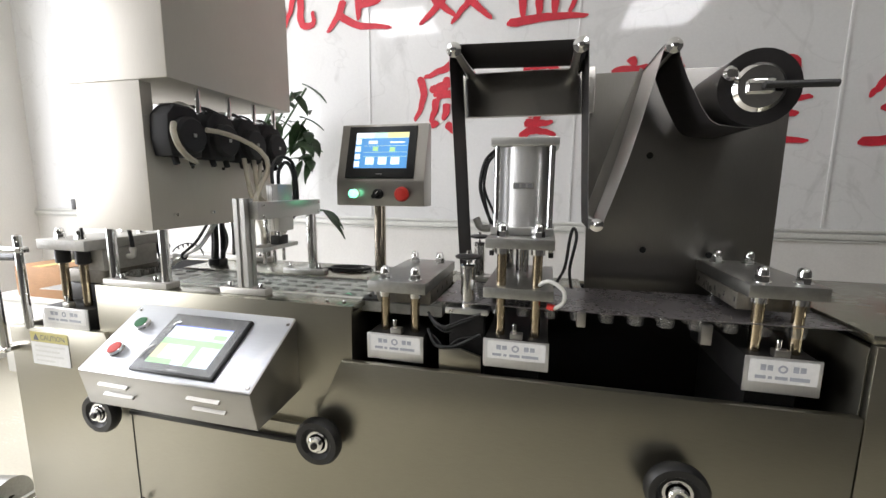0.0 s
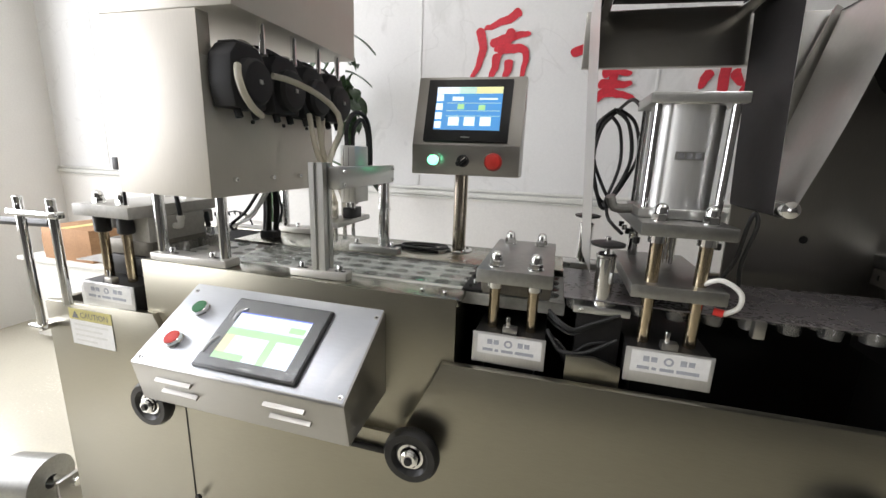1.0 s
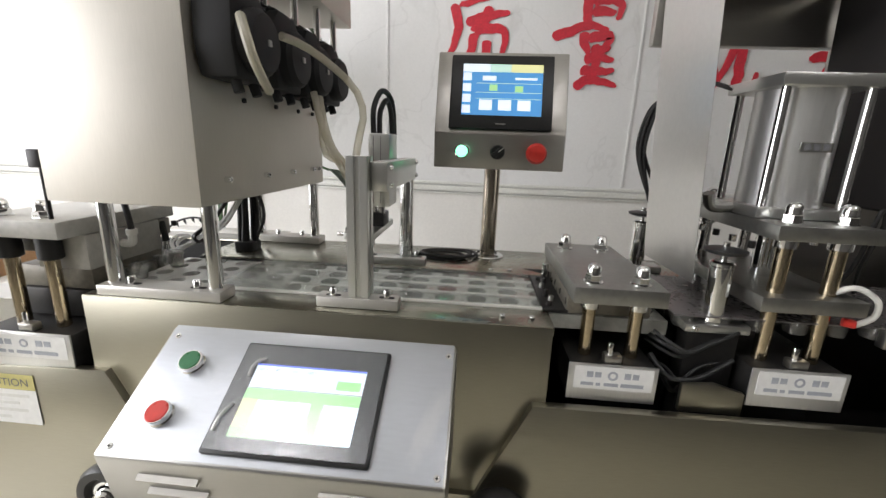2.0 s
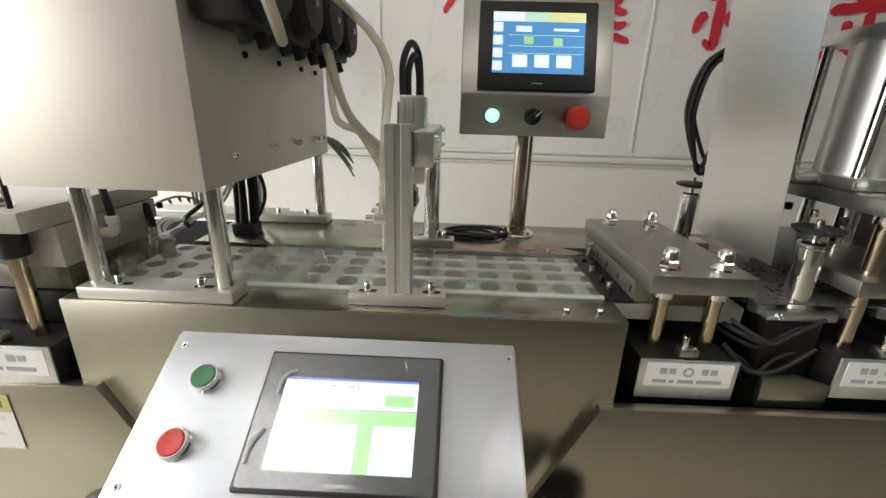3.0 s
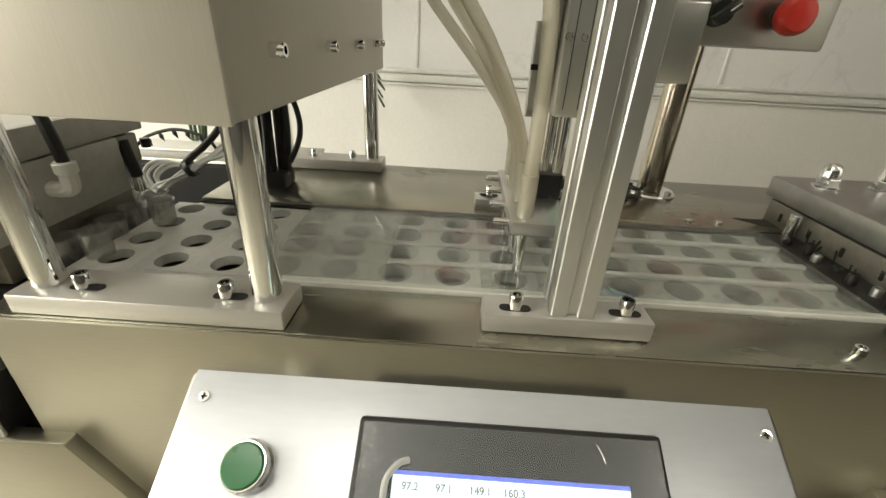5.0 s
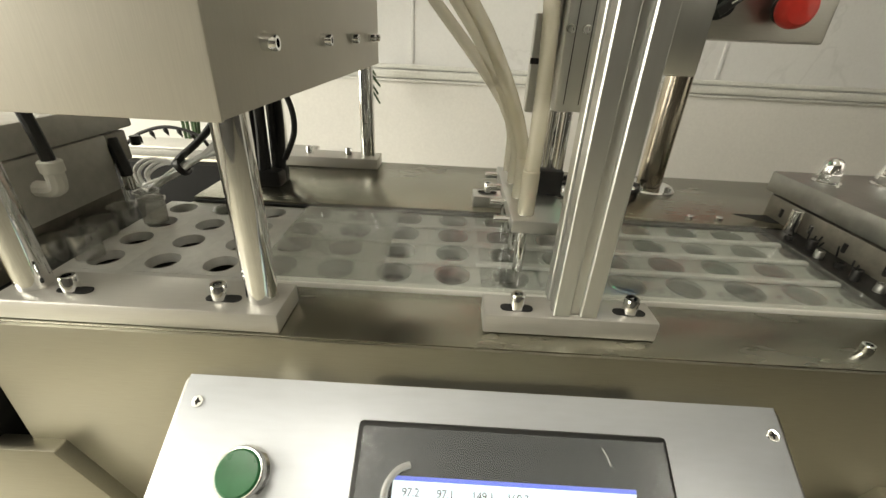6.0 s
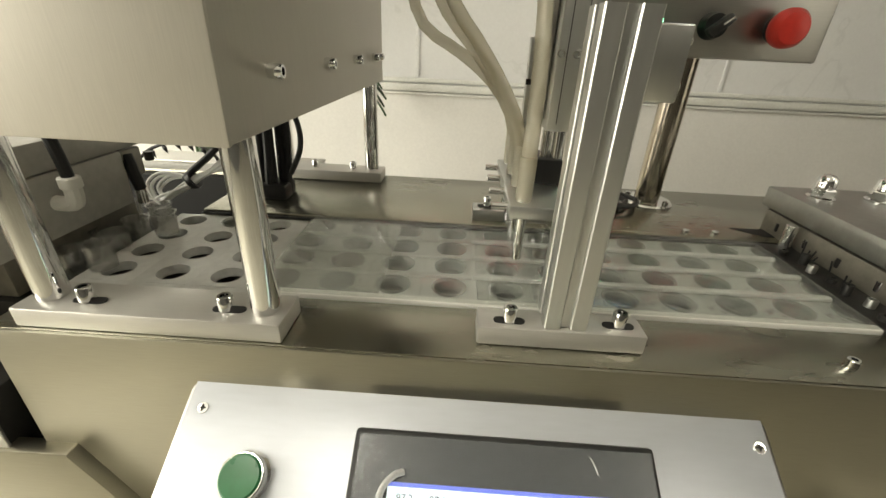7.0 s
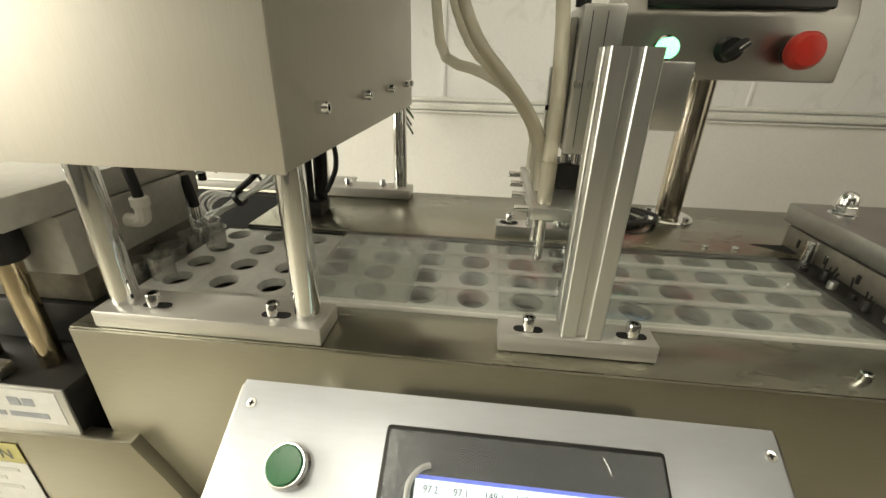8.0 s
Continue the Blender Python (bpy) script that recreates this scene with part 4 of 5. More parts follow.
def press(name, cx, label, top0, top1, lab0, lab1, halfw=0.06, y_front=0.714, y_back=0.985, dx=0.033, mid=None):
    s = thing(name, (cx, 0.85, 0.515), label, "press station", "press stations along the machine")
    x0, x1 = cx - halfw, cx + halfw
    ys = (y_front + 0.026, y_back - 0.042)
    part("top_plate", box(x0, x1, y_front, y_back, top0, top1, 0.002), CAST, s)
    part("lower_block", box(x0 + 0.004, x1 - 0.004, y_front - 0.006, y_back, lab0 - 0.012, lab1, 0.002), DARKMETAL, s)
    part("pedestal", box(x0 + 0.02, x1 - 0.02, y_front + 0.02, y_back - 0.02, 0.516, lab0 - 0.012), DARKMETAL, s)
    label_plate(s, x0 + 0.002, x1 - 0.002, y_front - 0.0065, lab0, lab1 + 0.002)
    for x in (cx - dx, cx + dx):
        for y in ys:
            part("column", rod((x, y, lab1), (x, y, top0), 0.0095, seg=24), BRASS if y < 0.8 else CHROME, s)
            part("bush", turned([(0.0097, 0), (0.0135, 0), (0.0135, 0.012), (0.0097, 0.012)], (x, y, top0 - 0.0125)), CHROME, s)
            part("cap_nut", acorn((x, y, top1), 0.0102), CHROME, s)
    part("clip", box(cx - 0.012, cx + 0.012, y_front - 0.004, y_front + 0.012, lab1, lab1 + 0.013, 0.002), STEEL, s)
    part("clip_screw", hexbolt((cx - 0.004, y_front + 0.004, lab1 + 0.013), r=0.0042, h=0.016), CHROME, s)
    for k in range(5):
        y = y_front + 0.055 + 0.045 * k
        for x, q in ((x0 + 0.006, -1), (x1 - 0.006, 1)):
            part("die_screw", hexbolt((x, y, top0 - 0.012), (0, 0, -1), 0.005, 0.010), CHROME if k % 2 else DARKMETAL, s)
    if not mid:
        part("die_plate", box(x0 + 0.002, x1 - 0.002, y_front + 0.045, y_back - 0.01, top0 - 0.033, top0 - 0.002, 0.002), DIE, s)
        # unreadable pen marks on the die's side
        for k, (y, h) in enumerate(((0.925, 0.012), (0.918, 0.014), (0.900, 0.017), (0.892, 0.010), (0.886, 0.013), (0.880, 0.008), (0.862, 0.013), (0.842, 0.008), (0.836, 0.006))):
            mark = box(x0 + 0.0012, x0 + 0.0018, y, y + 0.0016, top0 - 0.030, top0 - 0.030 + h)
            bmesh.ops.rotate(mark, verts=mark.verts[:], cent=(x0, y, top0 - 0.022), matrix=Matrix.Rotation(0.45 - 0.17 * ((k * 4) % 5), 3, "X"))
            part("pen_mark", mark, SHADE_BLACK, s)
    if mid:
        part("moving_plate", box(x0 - 0.002, x1 + 0.002, y_front - 0.002, y_back - 0.01, mid[0], mid[1], 0.002), CAST, s)
    return s


def presses():
    press("sealing_press", 0.018, "low press with four cap nuts, bronze columns and a white label", 0.881, 0.905, 0.752, 0.795, 0.063)
    s = press("cylinder_press", 0.262, "tall press with a large air cylinder and bronze columns", 0.982, 1.002, 0.762, 0.806, 0.064, 0.716, 0.98, 0.034, (0.886, 0.907))
    cx, cy = 0.262, 0.83
    part("cylinder_foot", box(cx - 0.062, cx + 0.062, cy - 0.06, cy + 0.06, 1.003, 1.018, 0.002), ALU, s)
    part("cylinder_tube", turned([(0, 0), (0.052, 0), (0.052, 0.158), (0, 0.158)], (cx, cy, 1.018), seg=40), SATIN, s, "satin aluminium cylinder tube")
    part("cylinder_head", box(cx - 0.065, cx + 0.065, cy - 0.062, cy + 0.062, 1.176, 1.192, 0.002), ALU, s)
    for dx in (-0.052, 0.052):
        for dy in (-0.05, 0.05):
            part("tie_rod", rod((cx + dx, cy + dy, 1.018), (cx + dx, cy + dy, 1.178), 0.006), CHROME, s)
    part("cylinder_band", box(cx - 0.02, cx + 0.02, cy - 0.0535, cy - 0.0505, 1.094, 1.106), CAST, s)
    for k in range(3):
        part("cylinder_mark", box(cx - 0.016 + 0.012 * k, cx - 0.008 + 0.012 * k, cy - 0.0542, cy - 0.0537, 1.096, 1.104), INK, s)
    part("piston_rod", rod((cx, cy, 0.896), (cx, cy, 0.984), 0.014), CHROME, s)
    part("elbow_fitting", tube([(cx - 0.06, cy, 1.01), (cx - 0.09, cy, 1.01), (cx - 0.10, cy - 0.005, 1.03)], 0.008), CAST, s)
    # coiled air hoses hanging beside the cylinder
    for a, (hw, zc, hh, lean) in enumerate(((0.046, 1.090, 0.108, 0.004), (0.042, 1.096, 0.100, -0.003), (0.034, 1.084, 0.098, 0.006), (0.048, 1.102, 0.094, 0.002))):
        pts = [(0.131 + hw + 0.003 * a + lean * math.sin(q * 0.785) + hw * math.cos(q * 0.785 + 1.57) * (1.0 - 0.35 * (math.sin(q * 0.785 + 1.57) < -0.5)), 1.050 + 0.006 * (a % 2), zc + hh * math.sin(q * 0.785 + 1.57)) for q in range(9)]
        part("air_hose", tube(pts, 0.0036, steps=6), RUBBER, s, "black air hose")
    part("air_hose", tube([(cx - 0.062, cy + 0.05, 1.184), (0.195, 0.96, 1.205), (0.185, 1.05, 1.198)], 0.0036), RUBBER, s, "black air hose")
    part("air_hose", tube([(0.182, 1.05, 0.985), (0.185, 1.0, 0.965), (cx - 0.06, 0.92, 0.95)], 0.0036), RUBBER, s, "black air hose")
    part("hose_tie", turned([(0.006, -0.004), (0.011, -0.004), (0.011, 0.004), (0.006, 0.004)], (0.182, 1.052, 0.990), (0, 0, 1), 14), BLACK, s)
    part("heater_wire", tube([(cx + 0.03, 0.74, 0.905), (cx + 0.055, 0.73, 0.922), (cx + 0.082, 0.725, 0.908), (cx + 0.084, 0.725, 0.885), (cx + 0.068, 0.73, 0.870)], 0.0038), WHITEP, s, "white braided heater wire")
    part("wire_sleeve", tube([(cx + 0.068, 0.73, 0.871), (cx + 0.056, 0.735, 0.872)], 0.006), REDBTN, s, "red sleeve")
    part("wire_loop", tube([(cx + 0.065, 0.78, 0.90), (cx + 0.085, 0.775, 0.94), (cx + 0.092, 0.77, 1.0), (cx + 0.098, 0.77, 1.02), (cx + 0.104, 0.77, 1.0), (cx + 0.095, 0.775, 0.94), (cx + 0.10, 0.78, 0.90)], 0.003), RUBBER, s, "thin black wire loop")
    press("cutting_press", 0.700, "press with a milled top plate, chrome columns and a white label", 0.917, 0.940, 0.768, 0.818, 0.058, 0.722, 0.985, 0.030)
    # forming press at the far end
    f = press("forming_press", -0.862, "press with a thick grey head block and a white label", 0.932, 0.958, 0.738, 0.785, 0.080, 0.695, 0.925, 0.034)
    for o in f.children:
        if o.name.startswith("top_plate"):
            o.data.materials[0] = GREYBLOCK
    part("head_block", box(-0.87, -0.781, 0.735, 0.885, 0.875, 0.9315, 0.003), GREYBLOCK, f, "grey milled block")
    part("lower_die", box(-0.938, -0.786, 0.745, 0.905, 0.790, 0.836, 0.002), DARKMETAL, f, "oily dark lower die")
    part("heater_plate", box(-0.925, -0.795, 0.750, 0.900, 0.837, 0.8735, 0.002), DIE, f)
    part("elbow_fitting", tube([(-0.782, 0.80, 0.905), (-0.770, 0.80, 0.905), (-0.763, 0.80, 0.909), (-0.762, 0.80, 0.924)], 0.0070), WHITEP, f, "white push-in elbow")
    part("air_hose", tube([(-0.762, 0.80, 0.922), (-0.764, 0.80, 0.95), (-0.775, 0.80, 1.01), (-0.80, 0.81, 1.06)], 0.0048), RUBBER, f, "black air hose")
    part("elbow_collar", rod((-0.762, 0.80, 0.920), (-0.762, 0.80, 0.930), 0.0085), WHITEP, f)
    part("air_hose", tube([(-0.779, 0.893, 0.888), (-0.781, 0.893, 0.905), (-0.786, 0.895, 0.925)], 0.0062), RUBBER, f, "black air hose")
    part("hose_fitting", rod((-0.779, 0.893, 0.872), (-0.779, 0.893, 0.888), 0.0055), CHROME, f)
    for x in (-0.896, -0.828):
        part("black_bush", rod((x, 0.721, 0.895), (x, 0.721, 0.932), 0.016), BLACK, f)


def infeed_frame():
    f = thing("infeed_frame", (-1.0, 0.66, 0.66), "chrome rod frame at the film infeed end", "frame")
    for x, z0 in ((-1.045, 0.665), (-0.945, 0.735)):
        part("rod", rod((x, 0.66, z0), (x, 0.66, 0.955), 0.0085), CHROME, f)
        part("knob", turned([(0, 0), (0.008, 0), (0.009, 0.014), (0, 0.018)], (x, 0.66, 0.955)), CHROME, f)
    part("tie_bar", box(-1.075, -0.925, 0.650, 0.670, 0.928, 0.942, 0.002), CHROME, f)
    part("tie_bar", box(-1.075, -1.03, 0.650, 0.682, 0.662, 0.674, 0.002), CHROME, f)
    part("guide_shaft", rod((-1.20, 0.70, 0.900), (-1.02, 0.70, 0.906), 0.010), BLACK, f)
    part("web_sheet", sheet([(-1.06, 0.804), (-1.0, 0.806), (-0.945, 0.806)], 0.76, 0.90, 0.002), FILM, f)
    b = thing("hanging_bracket", (-0.79, 0.70, 0.962), "thin steel rod with a small switch box", "switch")
    part("switch_box", box(-0.800, -0.782, 0.69, 0.71, 1.035, 1.06, 0.002), DARKMETAL, b)
    part("rod", rod((-0.791, 0.70, 0.962), (-0.791, 0.70, 1.036), 0.003), DARKMETAL, b)


def clamp_post(x, y, z):
    c = thing("clamp_post", (x, y, z), "chrome clamp post with a thin black knob", "clamp", "clamp posts beside the press")
    part("base", box(x - 0.043, x + 0.045, y - 0.018, y + 0.022, z, z + 0.013, 0.002), ALU, c)
    part("post", rod((x, y, z + 0.013), (x, y, z + 0.095), 0.0145, seg=28), CHROME, c)
    part("collar", turned([(0.004, 0), (0.016, 0), (0.016, 0.004), (0.012, 0.007), (0.004, 0.007)], (x, y, z + 0.095)), CHROME, c)
    part("spindle", rod((x, y, z + 0.095), (x, y, z + 0.128), 0.0042), CHROME, c)
    part("knob", turned([(0.004, 0), (0.012, 0.001), (0.026, 0.005), (0.027, 0.009), (0.020, 0.011), (0.004, 0.012)], (x, y, z + 0.109), seg=24), BLACK, c)
    part("side_screw", hexbolt((x - 0.03, y - 0.018, z + 0.007), (0, -1, 0), 0.004, 0.005), CHROME, c)


def clamp_posts():
    clamp_post(0.160, 0.752, 0.842)
    clamp_post(0.142, 1.005, 0.8535)
    t = thing("clamp_support", (0.155, 0.76, 0.516), "dark steel support under the clamp post", "support")
    part("column", box(0.125, 0.195, 0.740, 0.772, 0.516, 0.8415, 0.001), DARKMETAL, t)
    part("cover_plate", prism([(0.112, 0.735), (0.196, 0.735), (0.196, 0.768), (0.155, 0.780), (0.112, 0.776)], "y", 0.704, 0.712, bevel=0.001), PANEL, t)
    part("rear_shelf", box(0.065, 0.40, 0.955, 1.095, 0.838, 0.853, 0.0015), DECK, t)


# ---------------------------------------------------------------- film unwinder
def film_unwinder():
    u = thing("film_unwinder", (0.55, 0.97, 0.85), "film unwinder on a large brushed steel plate", "film unwinder")
    part("back_plate", prism([(0.405, 0.835), (0.785, 0.835), (0.785, 1.352), (0.39, 1.352)], "y", 0.976, 0.982, bevel=0.001), SHEET, u, "large brushed steel plate")
    # near-black discs paint the shade in the holes
    for x, z in ((0.528, 0.956), (0.527, 1.17), (0.665, 0.95)):
        part("plate_hole", turned([(0, 0), (0.007, 0), (0.007, 0.001), (0, 0.001)], (x, 0.9755, z), (0, -1, 0)), SHADE_BLACK, u)
    part("support_beam", box(0.095, 0.40, 0.955, 0.974, 1.262, 1.362, 0.002), STEEL, u)
    ya, yb = 0.780, 0.950
    rollers = ((0.122, 1.356, 0.015), (0.355, 1.349, 0.015), (0.400, 1.028, 0.013), (0.506, 1.337, 0.014))
    for x, z, r in rollers:
        ro = part("roller", rod((x, ya - 0.012, z), (x, 0.974, z), r - 0.002, seg=24), CHROME, u)
        part("roller_cap", turned([(0, 0), (r * 0.95, 0), (r * 0.95, 0.006), (r * 0.4, 0.009), (r * 0.35, 0.015), (0, 0.016)], (x, ya - 0.012, z), (0, -1, 0)), CHROME, ro)
    part("dancer_arm", prism([(0.391, 1.028), (0.408, 1.020), (0.526, 1.335), (0.491, 1.355)], "y", 0.960, 0.966), STEEL, u)
    w = thing("lidding_film", (0.3, 0.84, 0.95), "silver lidding film with a dark back threaded over the rollers", "film web")
    two = (FILM, FILM_BACK)
    runs = ([(0.137, 0.90), (0.131, 0.97), (0.119, 1.15), (0.1065, 1.34), (0.110, 1.362), (0.122, 1.3712)],
            [(0.122, 1.3712), (0.24, 1.3675), (0.354, 1.3645)],
            [(0.354, 1.3645), (0.3665, 1.3595), (0.3702, 1.347), (0.378, 1.19), (0.3862, 1.035), (0.390, 1.020), (0.400, 1.0142)],
            [(0.400, 1.0142), (0.410, 1.020), (0.4148, 1.035), (0.453, 1.16), (0.4915, 1.325), (0.4925, 1.342), (0.506, 1.3515)],
            [(0.506, 1.3515), (0.519, 1.342), (0.522, 1.322), (0.545, 1.27), (0.578, 1.215), (0.615, 1.203), (0.643, 1.201)])
    for k, run in enumerate(runs):
        bm = sheet(run, ya, yb, 0.0006, two_sided=True)
        if k == 0:
            # the down-going run lies askew on its rollers
            for v in bm.verts:
                v.co.x -= 0.035 * (v.co.y - (ya + yb) / 2)
        part("film_run", bm, two, w)
    r = thing("film_reel", (0.643, 0.84, 1.265), "dark reel of film with a chrome hub and crank", "film reel")
    c = (0.643, ya - 0.006, 1.265)
    part("film_roll", turned([(0.03, 0), (0.0625, 0), (0.0625, 0.172), (0.03, 0.172)], c, (0, 1, 0), 40), ROLL, r, "dark wound film")
    part("chuck", turned([(0, -0.006), (0.034, -0.006), (0.042, 0.002), (0.042, 0.012), (0, 0.012)], c, (0, 1, 0), 36), CHROME, r)
    part("chuck_face", box(0.622, 0.662, c[1] - 0.014, c[1] - 0.006, 1.254, 1.277, 0.004), CHROME, r)
    part("shaft", rod((0.643, ya, 1.265), (0.643, 0.976, 1.265), 0.010), CHROME, r)
    part("crank", rod((0.643, c[1] - 0.018, 1.265), (0.742, c[1] - 0.022, 1.262), 0.006), BLACK, r)
    part("brake_knob", turned([(0, 0), (0.010, 0), (0.012, 0.012), (0.008, 0.018), (0, 0.019)], (0.595, c[1], 1.287), (0, -1, 0)), CHROME, r)


# ---------------------------------------------------------------- trays and cups
ROWS_Y = (0.792, 0.831, 0.8695, 0.908)
PITCH = 0.051


def tray_mesh(mat):
    """One white tray with four round openings."""
    bm = bmesh.new()
    seg, r, zt, zb = 20, 0.0140, 0.0, -0.022
    hx = PITCH / 2 - 0.0002
    edges = [0.772, 0.8115, 0.85025, 0.88875, 0.926]
    for cy, ya, yb in zip(ROWS_Y, edges, edges[1:]):
        ring_o, ring_i, ring_b = [], [], []
        for i in range(seg):
            a = 2 * math.pi * i / seg + math.pi / seg
            dx, dy = math.cos(a), math.sin(a)
            lim_y = (yb - cy) if dy > 0 else (cy - ya)
            k = min(hx / abs(dx) if abs(dx) > 1e-6 else 9, lim_y / abs(dy) if abs(dy) > 1e-6 else 9)
            ring_o.append(bm.verts.new((dx * k, cy + dy * k, zt)))
            ring_i.append(bm.verts.new((dx * r, cy + dy * r, zt)))
            ring_b.append(bm.verts.new((dx * r * 0.9, cy + dy * r * 0.9, zb)))
        for qx in (-hx, hx):
            for qy in (ya, yb):
                near = min(ring_o, key=lambda v: (v.co.x - qx) ** 2 + (v.co.y - qy) ** 2)
                near.co.x, near.co.y = qx, qy
        for i in range(seg):
            j = (i + 1) % seg
            bm.faces.new((ring_o[i], ring_o[j], ring_i[j], ring_i[i]))
            bm.faces.new((ring_i[i], ring_i[j], ring_b[j], ring_b[i]))
        bm.faces.new(ring_b)
    box(-hx, -hx + 0.001, edges[0], edges[-1], zb, zt - 0.0005, bm=bm)
    box(hx - 0.001, hx, edges[0], edges[-1], zb, zt - 0.0005, bm=bm)
    box(-PITCH / 2 - 0.0001, PITCH / 2 + 0.0001, edges[0] - 0.0145, edges[0] + 0.0004, zb, zt - 0.0004, bm=bm)
    return finish(bm, "tray", mat)


def cup_mesh():
    bm = turned([(0.0115, -0.020), (0.0134, 0.0), (0.0160, 0.0008), (0.0162, 0.0016), (0.0138, 0.0020), (0.0120, -0.018), (0, -0.019)], (0, 0, 0), seg=18)
    return finish(bm, "cup", CUP)


def trays_and_cups():
    t = thing("tray_conveyor", (-0.45, 0.85, 0.80), "conveyor of white cup trays in four rows", "conveyor")
    # bed coloured near-black for the shade below the trays
    part("slide_bed", box(-0.84, 0.10, 0.760, 0.924, 0.8365, 0.8375), SHADE_BLACK, t)
    # trays from the eighth on take the copy with the dimness in its colour
    me, dim = tray_mesh(TRAY), tray_mesh(TRAY_DIMMED)
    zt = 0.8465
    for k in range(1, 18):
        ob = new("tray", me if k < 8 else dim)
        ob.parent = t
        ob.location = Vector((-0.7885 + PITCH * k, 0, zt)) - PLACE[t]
    # white guide strips between the rows
    for y in (0.8115, 0.850, 0.889):
        part("guide_strip", box(-0.410, -0.080, y - 0.0032, y + 0.0032, 0.8475, 0.8515, 0.001), TRAY, t)
        part("ridge", box(-0.600, -0.411, y - 0.0030, y + 0.0030, 0.8470, 0.8500, 0.0008), TRAY, t)
    part("gasket", box(-0.738, 0.06, 0.9255, 0.9300, 0.8480, 0.8500), RUBBER, t)
    part("guide_strip", box(-0.600, -0.072, 0.7605, 0.7690, 0.846, 0.8525, 0.001), WHITEP, t)
    # shoe with screws where trays enter the press, dark for the shade there
    part("inlet_shade_shoe", box(-0.078, -0.040, 0.758, 0.9245, 0.8475, 0.8530, 0.001), DARKMETAL, t, "steel shoe coloured dark for the shade before the press")
    part("guide_pin", rod((-0.052, 0.917, 0.853), (-0.052, 0.917, 0.880), 0.0062), CHROME, t)
    for k, y in enumerate((0.775, 0.796, 0.815, 0.838, 0.857, 0.876, 0.898)):
        part("shoe_screw", hexbolt((-0.066 + 0.006 * (k % 2), y, 0.853), r=0.0044, h=0.005 + 0.003 * (k % 3)), CAST if k % 3 == 1 else DARKMETAL, t)
    # clear cover
    cover = solo("cover_sheet", box(-0.597, -0.082, 0.760, 0.924, 0.8535, 0.8560, 0.0006), ACRYLIC, "clear acrylic cover lying over the trays", "cover")
    haze = solo("hazy_film", box(-0.600, -0.492, 0.770, 0.924, 0.8503, 0.8508), HAZY, "hazy clear film lying over the filled cups", "film")
    haze.visible_shadow = False
    cover.visible_shadow = False
    cup = cup_mesh()
    rnd = random.Random(7)
    tall = finish(turned([(0.0112, 0.0), (0.0122, 0.024), (0.0140, 0.0245), (0.0140, 0.0255), (0.0116, 0.0250), (0.0106, 0.001), (0, 0.0008)], (0, 0, 0), seg=20), "cup", STANDCUP)
    for r, y in enumerate(ROWS_Y):
        for x in (-0.812, -0.777) + ((-0.745,) if r in (0, 2) else ()):
            ob = new("cup", tall)
            ob.location = (x + 0.004 * ((r * 3) % 4 - 1.5), y + 0.004 * (r % 2), 0.8376 if x < -0.76 else zt)
            ob.visible_shadow = False
            tagged(ob, "tall clear plastic cup standing empty at the infeed", "cup", "clear cups at the infeed")
    for k in range(2, 18):
        for r, y in enumerate(ROWS_Y):
            x = -0.7885 + PITCH * k
            if x < -0.60 and not (r == 3 and k == 2):
                continue
            ob = new("cup", cup)
            ob.location = (x, y, zt + 0.0008)
            ob.rotation_euler = (0, 0, rnd.uniform(0, 6))
            ob.visible_shadow = False
            tagged(ob, "small clear plastic cup seated in a white tray", "cup", "clear cups in the trays")


def sealed_web():
    """The web of formed cups that runs on to the cutting press."""
    w = thing("sealed_web", (0.55, 0.84, 0.845), "grey sealed web with clear cups hanging below it", "cup web")
    part("web", sheet([(0.10, 0.866), (0.4, 0.866), (0.80, 0.870)], 0.735, 0.93, 0.002), WEB, w)
    bm = turned([(0.0165, 0), (0.0155, -0.004), (0.0140, -0.018), (0, -0.019)], (0, 0, 0), seg=16)
    me = finish(bm, "hanging_cup", DIMCUP)
    for k in range(13):
        for y in (0.752, 0.79, 0.83, 0.87):
            ob = new("hanging_cup", me)
            ob.parent = w
            ob.location = Vector((0.12 + PITCH * k, y, 0.8645)) - PLACE[w]
    part("clip_block", box(0.580, 0.598, 0.728, 0.742, 0.825, 0.862, 0.002), STEEL, w)
    part("clip_block", box(0.372, 0.388, 0.728, 0.742, 0.838, 0.866, 0.002), STEEL, w)


